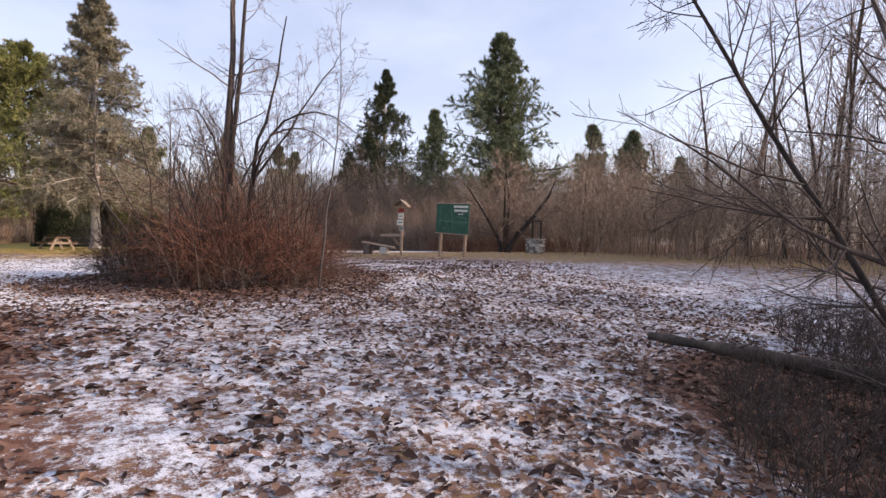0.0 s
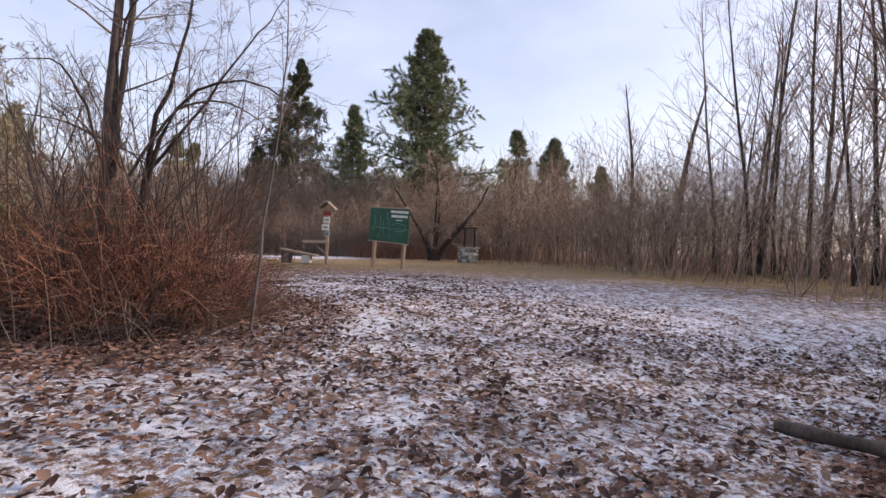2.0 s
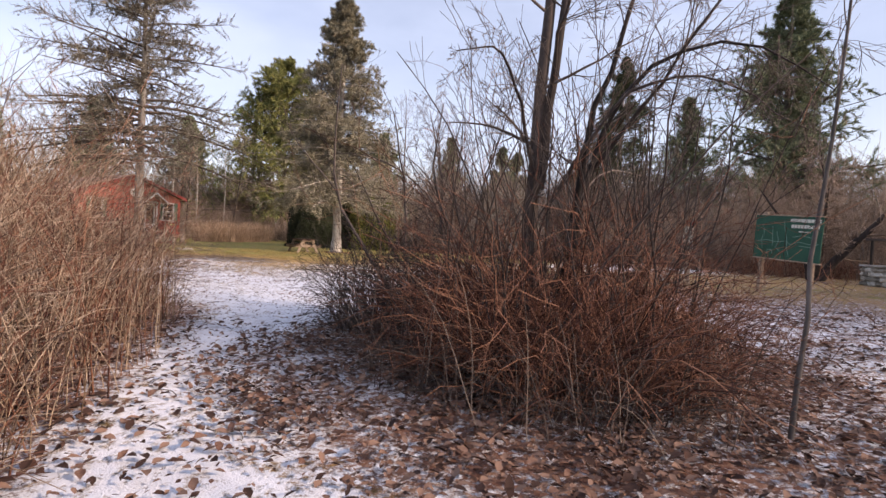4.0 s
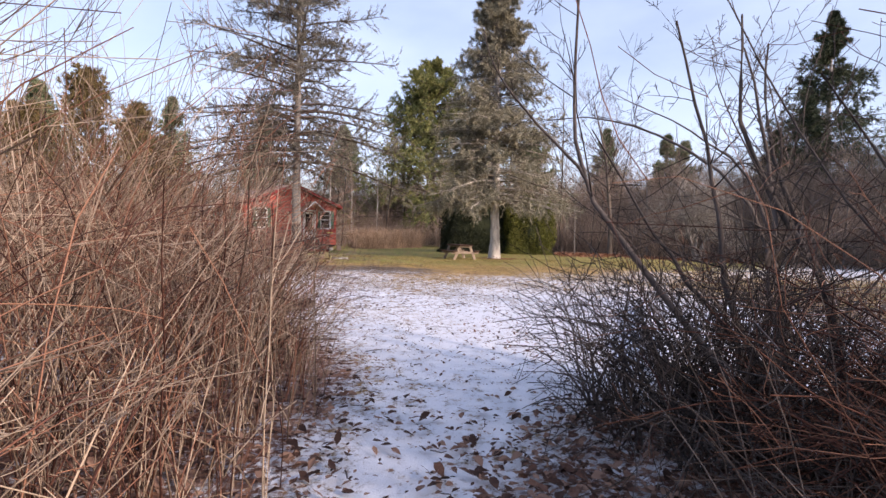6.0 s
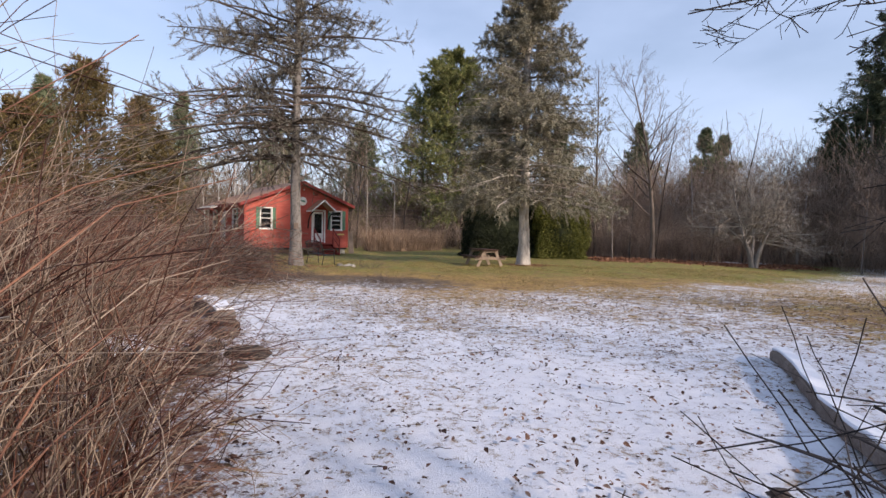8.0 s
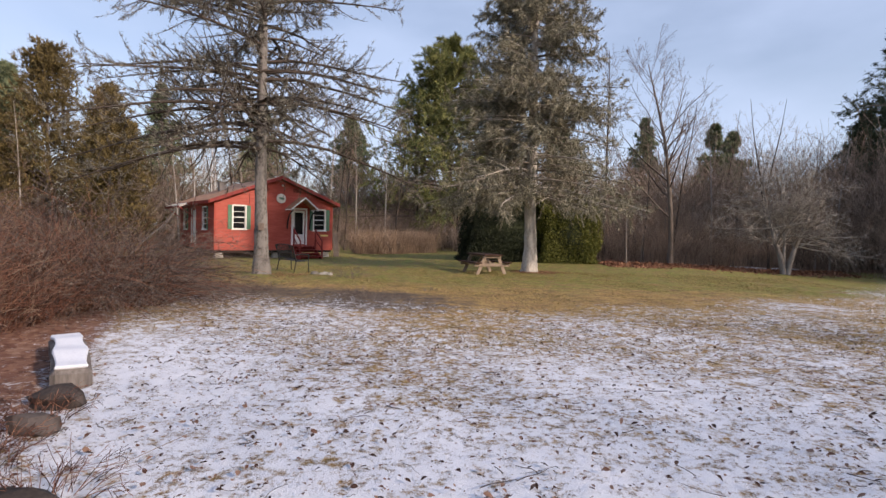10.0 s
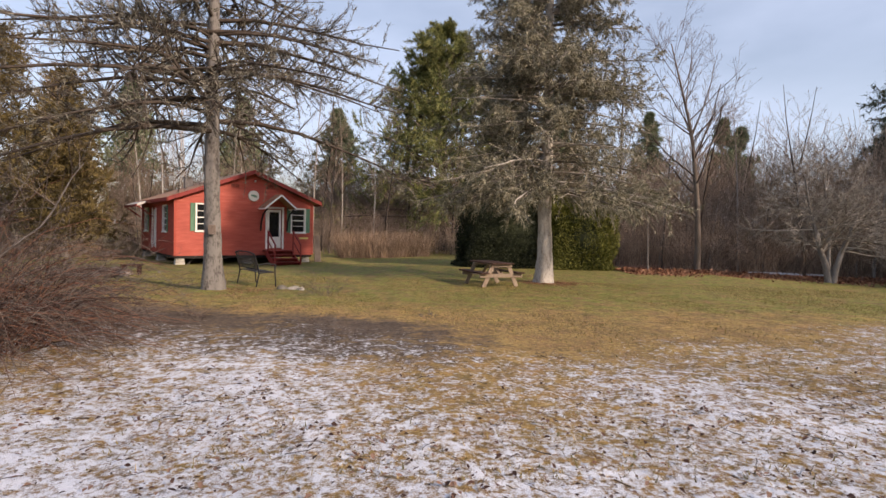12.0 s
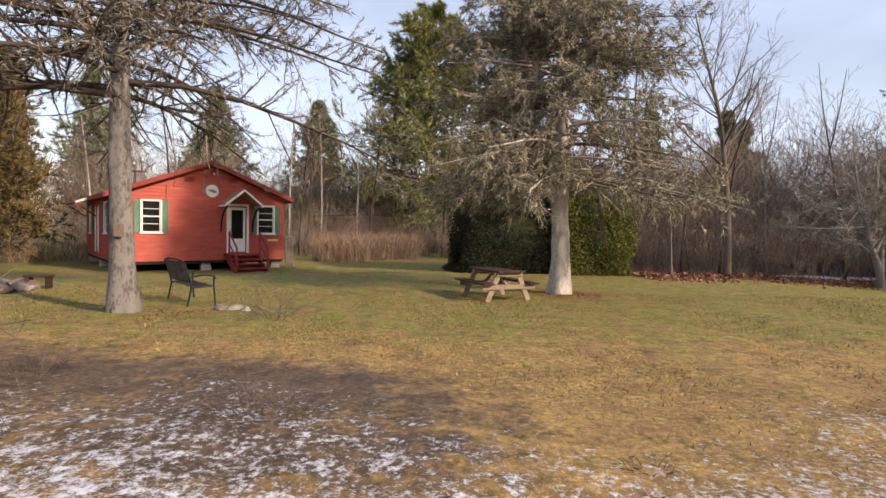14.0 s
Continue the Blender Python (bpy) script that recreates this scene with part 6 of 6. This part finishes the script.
undergrowth("hollow_brush", "dark tangled brush in the hollow", [(8.2, -6.6), (5.4, -8.6), (3.4, -10.4)], 2.6, 900, M_BARK_DARK, 0.4, 1.2, 5, 0.005)


def small_brush(x, y, r, h, m, label, mat):
    t = thing("brush_tuft", Matrix.Identity(4), label, "shrub", "twiggy tufts on the lawn")
    a, q = rng.random(m) * 6.283, np.sqrt(rng.random(m))
    xy = np.stack([x + np.cos(a) * q * r * 0.5, y + np.sin(a) * q * r * 0.5], axis=1)
    lean = np.stack([np.cos(a), np.sin(a)], axis=1) * 0.7 * q[:, None] + rng.normal(size=(m, 2)) * 0.3
    p, rr = stems(xy, h * (0.5 + 0.7 * rng.random(m)), lean, 0.6, np.full(m, 0.0035), n=5)
    s1, r1 = grow(p, rr, 3, 0.3, 0.95, 45, 0.45, 0.0, 0.12, 3, 0.7)
    join_tubes("twig_tangle", [(p, rr, 3), (s1, np.maximum(r1, 0.002), 3)], mat, t)


for x, y in ((-2.65, 9.0), (-2.25, 9.3), (-2.75, 7.95), (-3.2, 10.5), (-2.4, 8.3), (-3.0, 9.7)):
    small_brush(x, y, 0.5, 0.32, 46, "low tangle of red-brown twigs among earth clods", M_REDTWIG)
small_brush(-1.1, -2.5, 0.9, 0.8, 160, "tan dry shrub beside the path", M_TAN)
for x, y, r, h, m in ((-3.1, 23.4, 0.7, 0.7, 60), (-1.75, 18.2, 0.8, 0.4, 90), (-4.7, 19.5, 0.6, 0.35, 60), (-2.4, 19.6, 0.4, 0.2, 30), (-0.4, 20.5, 0.35, 0.15, 24), (1.3, 17.2, 0.3, 0.14, 20), (-3.4, 16.9, 0.4, 0.2, 30)):
    small_brush(x, y, r, h, m, "low tuft of grey twigs growing through the turf", M_TWIG)
undergrowth("wood_floor_litter", "russet leaves and stalks along the wood edge", [(8.6, 34.4), (12, 34.9), (16, 34.2), (20, 33.5)], 1.6, 900, M_REDTWIG, 0.1, 0.35, 2, 0.006)


# ---- fallen leaves and grass ----
def leaf_litter():
    m = 420000
    x, y = -4 + 17 * rng.random(m), -10.2 + 27 * rng.random(m)
    snow, leaf, green, mud = zones(x, y)
    ring_d = bush_ring(x, y, (3.1, 1.0), 2.9, 2.9)
    dens = np.clip(leaf * 1.7 - 0.5, 0.02, 1) * smooth_step(16, 5, np.minimum(np.minimum(np.hypot(x - 0.2, y + 7), np.hypot(x, y - 5)), np.hypot(x, y - 12)))
    dens = np.where(y > 4, dens * 1.1, dens)
    dens = np.maximum(dens, 0.9 * smooth_step(1.3, 0.95, ring_d))
    clump = 0.5 + 0.5 * np.sin(x * 3.1 + 1.7 * np.sin(y * 2.3)) * np.sin(y * 2.7 + 1.3 * np.sin(x * 1.9))
    keep = rng.random(m) < dens * (0.25 + 0.75 * clump)
    x, y = x[keep], y[keep]
    c = len(x)
    z = land(x, y) + 0.012 + 0.022 * rng.random(c)
    size = (0.011 + 0.028 * rng.random(c) ** 2) * np.where(y > 4, 0.62, 1.0)
    a = rng.random(c) * 6.283
    u = np.stack([np.cos(a), np.sin(a), rng.normal(size=c) * 0.25], axis=1)
    w = np.stack([-np.sin(a), np.cos(a), rng.normal(size=c) * 0.3], axis=1)
    o = np.stack([x, y, z], axis=1)
    curl = (0.2 + 0.5 * rng.random(c))[:, None] * size[:, None] * np.array([0, 0, 1.0])
    s = size[:, None]
    v = np.stack([o - u * s * 1.3, o - u * s * 0.35 + w * s * 0.75 + curl, o + u * s * 0.5 + w * s * 0.6 + curl * 0.8, o + u * s * 1.4 + curl * 0.4, o + u * s * 0.4 - w * s * 0.65 + curl, o - u * s * 0.4 - w * s * 0.7 + curl * 0.7], axis=1)
    i = np.arange(c)[:, None] * 6
    f = np.concatenate([i + np.array([[0, 1, 2, 3]]), i + np.array([[0, 3, 4, 5]])])
    tagged(mesh_object("fallen_leaves", v.reshape(-1, 3), f, M_LEAF), "curled dry brown leaves scattered over snow and grass", "leaves", kind="stuff")


leaf_litter()


def wood_edge_leaves():
    m = 9000
    x = 8.2 + 12.5 * rng.random(m)
    y = 34.2 + 0.05 * (x - 14) ** 2 * 0.3 + rng.normal(size=m) * 0.8
    z = land(x, y) + 0.02 + 0.16 * np.exp(-((y - 34.6) / 0.7) ** 2) * rng.random(m)
    o = np.stack([x, y, z], axis=1)
    d = rng.normal(size=(m, 3))
    d /= np.linalg.norm(d, axis=1, keepdims=True)
    side = np.cross(d, rng.normal(size=(m, 3)))
    side /= np.linalg.norm(side, axis=1, keepdims=True)
    s = (0.06 + 0.06 * rng.random(m))[:, None]
    v = np.stack([o - side * s * 0.6, o + d * s, o + side * s * 0.6], axis=1).reshape(-1, 3)
    tagged(mesh_object("wood_edge_leaves", v, np.arange(3 * m).reshape(-1, 3), M_RUSSET), "russet leaves drifted along the wood edge", "leaves", kind="stuff")


wood_edge_leaves()


def lawn_grass():
    m = 330000
    x, y = -10 + 24 * rng.random(m), 13.5 + 15 * rng.random(m) ** 1.3
    snow, leaf, green, mud = zones(x, y)
    keep = rng.random(m) < np.clip(1.0 - snow * 1.6 - mud * 1.1, 0, 1)
    x, y = x[keep], y[keep]
    c = len(x)
    o = np.stack([x, y, land(x, y) - 0.005], axis=1)
    a = rng.random(c) * 6.283
    d = np.stack([np.cos(a) * 0.7, np.sin(a) * 0.7, 0.35 + 0.6 * rng.random(c)], axis=1)
    side = np.stack([-np.sin(a), np.cos(a), np.zeros(c)], axis=1)
    ln, wd = (0.025 + 0.055 * rng.random(c) ** 2)[:, None], (0.003 + 0.005 * rng.random(c))[:, None]
    v = np.stack([o - side * wd, o + d * ln, o + side * wd], axis=1).reshape(-1, 3)
    tagged(mesh_object("lawn_grass", v, np.arange(3 * c).reshape(-1, 3), M_GRASS), "short winter grass of mixed straw and green blades", "grass", kind="stuff")


lawn_grass()


def fallen_twigs():
    """Short sticks lying on snow and litter along the way."""
    t = thing("fallen_twigs", Matrix.Identity(4), "short dark twigs strewn over the snow", "twigs", kind="stuff")
    m = 1500
    x, y = -4.5 + 14 * rng.random(m), -10 + 27.5 * rng.random(m)
    a, ln = rng.random(m) * 6.283, 0.06 + 0.24 * rng.random(m) ** 2
    n = 4
    p = np.zeros((m, n, 3))
    for k in range(n):
        p[:, k, 0], p[:, k, 1] = x, y
        p[:, k, 2] = land(x, y) + 0.012 + 0.012 * rng.random(m)
        a = a + rng.normal(size=m) * 0.35
        x, y = x + np.cos(a) * ln / 3, y + np.sin(a) * ln / 3
    join_tubes("stick_mass", [(p, (0.002 + 0.0035 * rng.random(m))[:, None] * np.linspace(1, 0.5, n)[None], 4)], M_BARK_DARK, t)


fallen_twigs()


def needle_litter(x0, y0, rad, m, label):
    """Dropped needles and leaves round the foot of a tree."""
    a, q = rng.random(m) * 6.283, np.abs(rng.normal(size=m)) * rad * 0.5 + 0.22
    x, y = x0 + np.cos(a) * q * 1.25, y0 + np.sin(a) * q
    o = np.stack([x, y, land(x, y) + 0.012 + 0.02 * rng.random(m)], axis=1)
    b = rng.random(m) * 6.283
    d = np.stack([np.cos(b), np.sin(b), 0.3 * rng.random(m)], axis=1)
    side = np.stack([-np.sin(b), np.cos(b), rng.normal(size=m) * 0.3], axis=1)
    s = (0.02 + 0.03 * rng.random(m))[:, None]
    v = np.stack([o - side * s * 0.5, o + d * s, o + side * s * 0.5], axis=1).reshape(-1, 3)
    tagged(mesh_object("needle_litter", v, np.arange(3 * m).reshape(-1, 3), M_RUSSET), label, "litter", kind="stuff")


needle_litter(-5.95, 23.6, 0.9, 2600, "russet needles and leaves round the foot of the old spruce")
needle_litter(3.5, 28.0, 1.0, 2600, "russet needles round the foot of the grey-green spruce")
plate = thing("bark_plate", pose(-6.0, 23.5, land1(-6, 23.5) + 1.46, 0, 0, 14), "small weathered square board nailed to the spruce trunk", "board")
part("board", boxes((-0.09, -0.035, 0, 0.09, -0.01, 0.24), bevel=0.006), M_LOG, plate)
for z_ in (0.03, 0.21):
    part("nail", boxes((-0.008, -0.04, z_ - 0.008, 0.008, -0.034, z_ + 0.008)), M_BLACK, plate)


def snow_patch(x0, y0, rx, ry, label):
    bm = bmesh.new()
    bmesh.ops.create_circle(bm, cap_ends=True, segments=24, radius=1.0)
    for v in bm.verts:
        w = math.atan2(v.co.y, v.co.x)
        k = 1 + 0.25 * math.sin(3 * w + x0) + 0.15 * math.sin(5 * w + y0)
        v.co = Vector((x0 + v.co.x * rx * k, y0 + v.co.y * ry * k, 0))
        v.co.z = land1(v.co.x, v.co.y) + 0.03
    got = bmesh.ops.extrude_face_region(bm, geom=bm.faces[:])
    for v in [g for g in got["geom"] if isinstance(g, bmesh.types.BMVert)]:
        v.co = Vector((x0 + (v.co.x - x0) * 0.8, y0 + (v.co.y - y0) * 0.8, v.co.z + 0.06))
    me = bpy.data.meshes.new("snow_patch")
    bm.to_mesh(me)
    bm.free()
    me.materials.append(M_SNOW)
    tagged(new("snow_patch", me), label, "snow", "snow patches under the trees")


snow_patch(17.6, 37.8, 1.3, 1.0, "leftover snow patch under the trees")
snow_patch(19.6, 37.6, 0.8, 0.6, "small leftover snow patch under the trees")
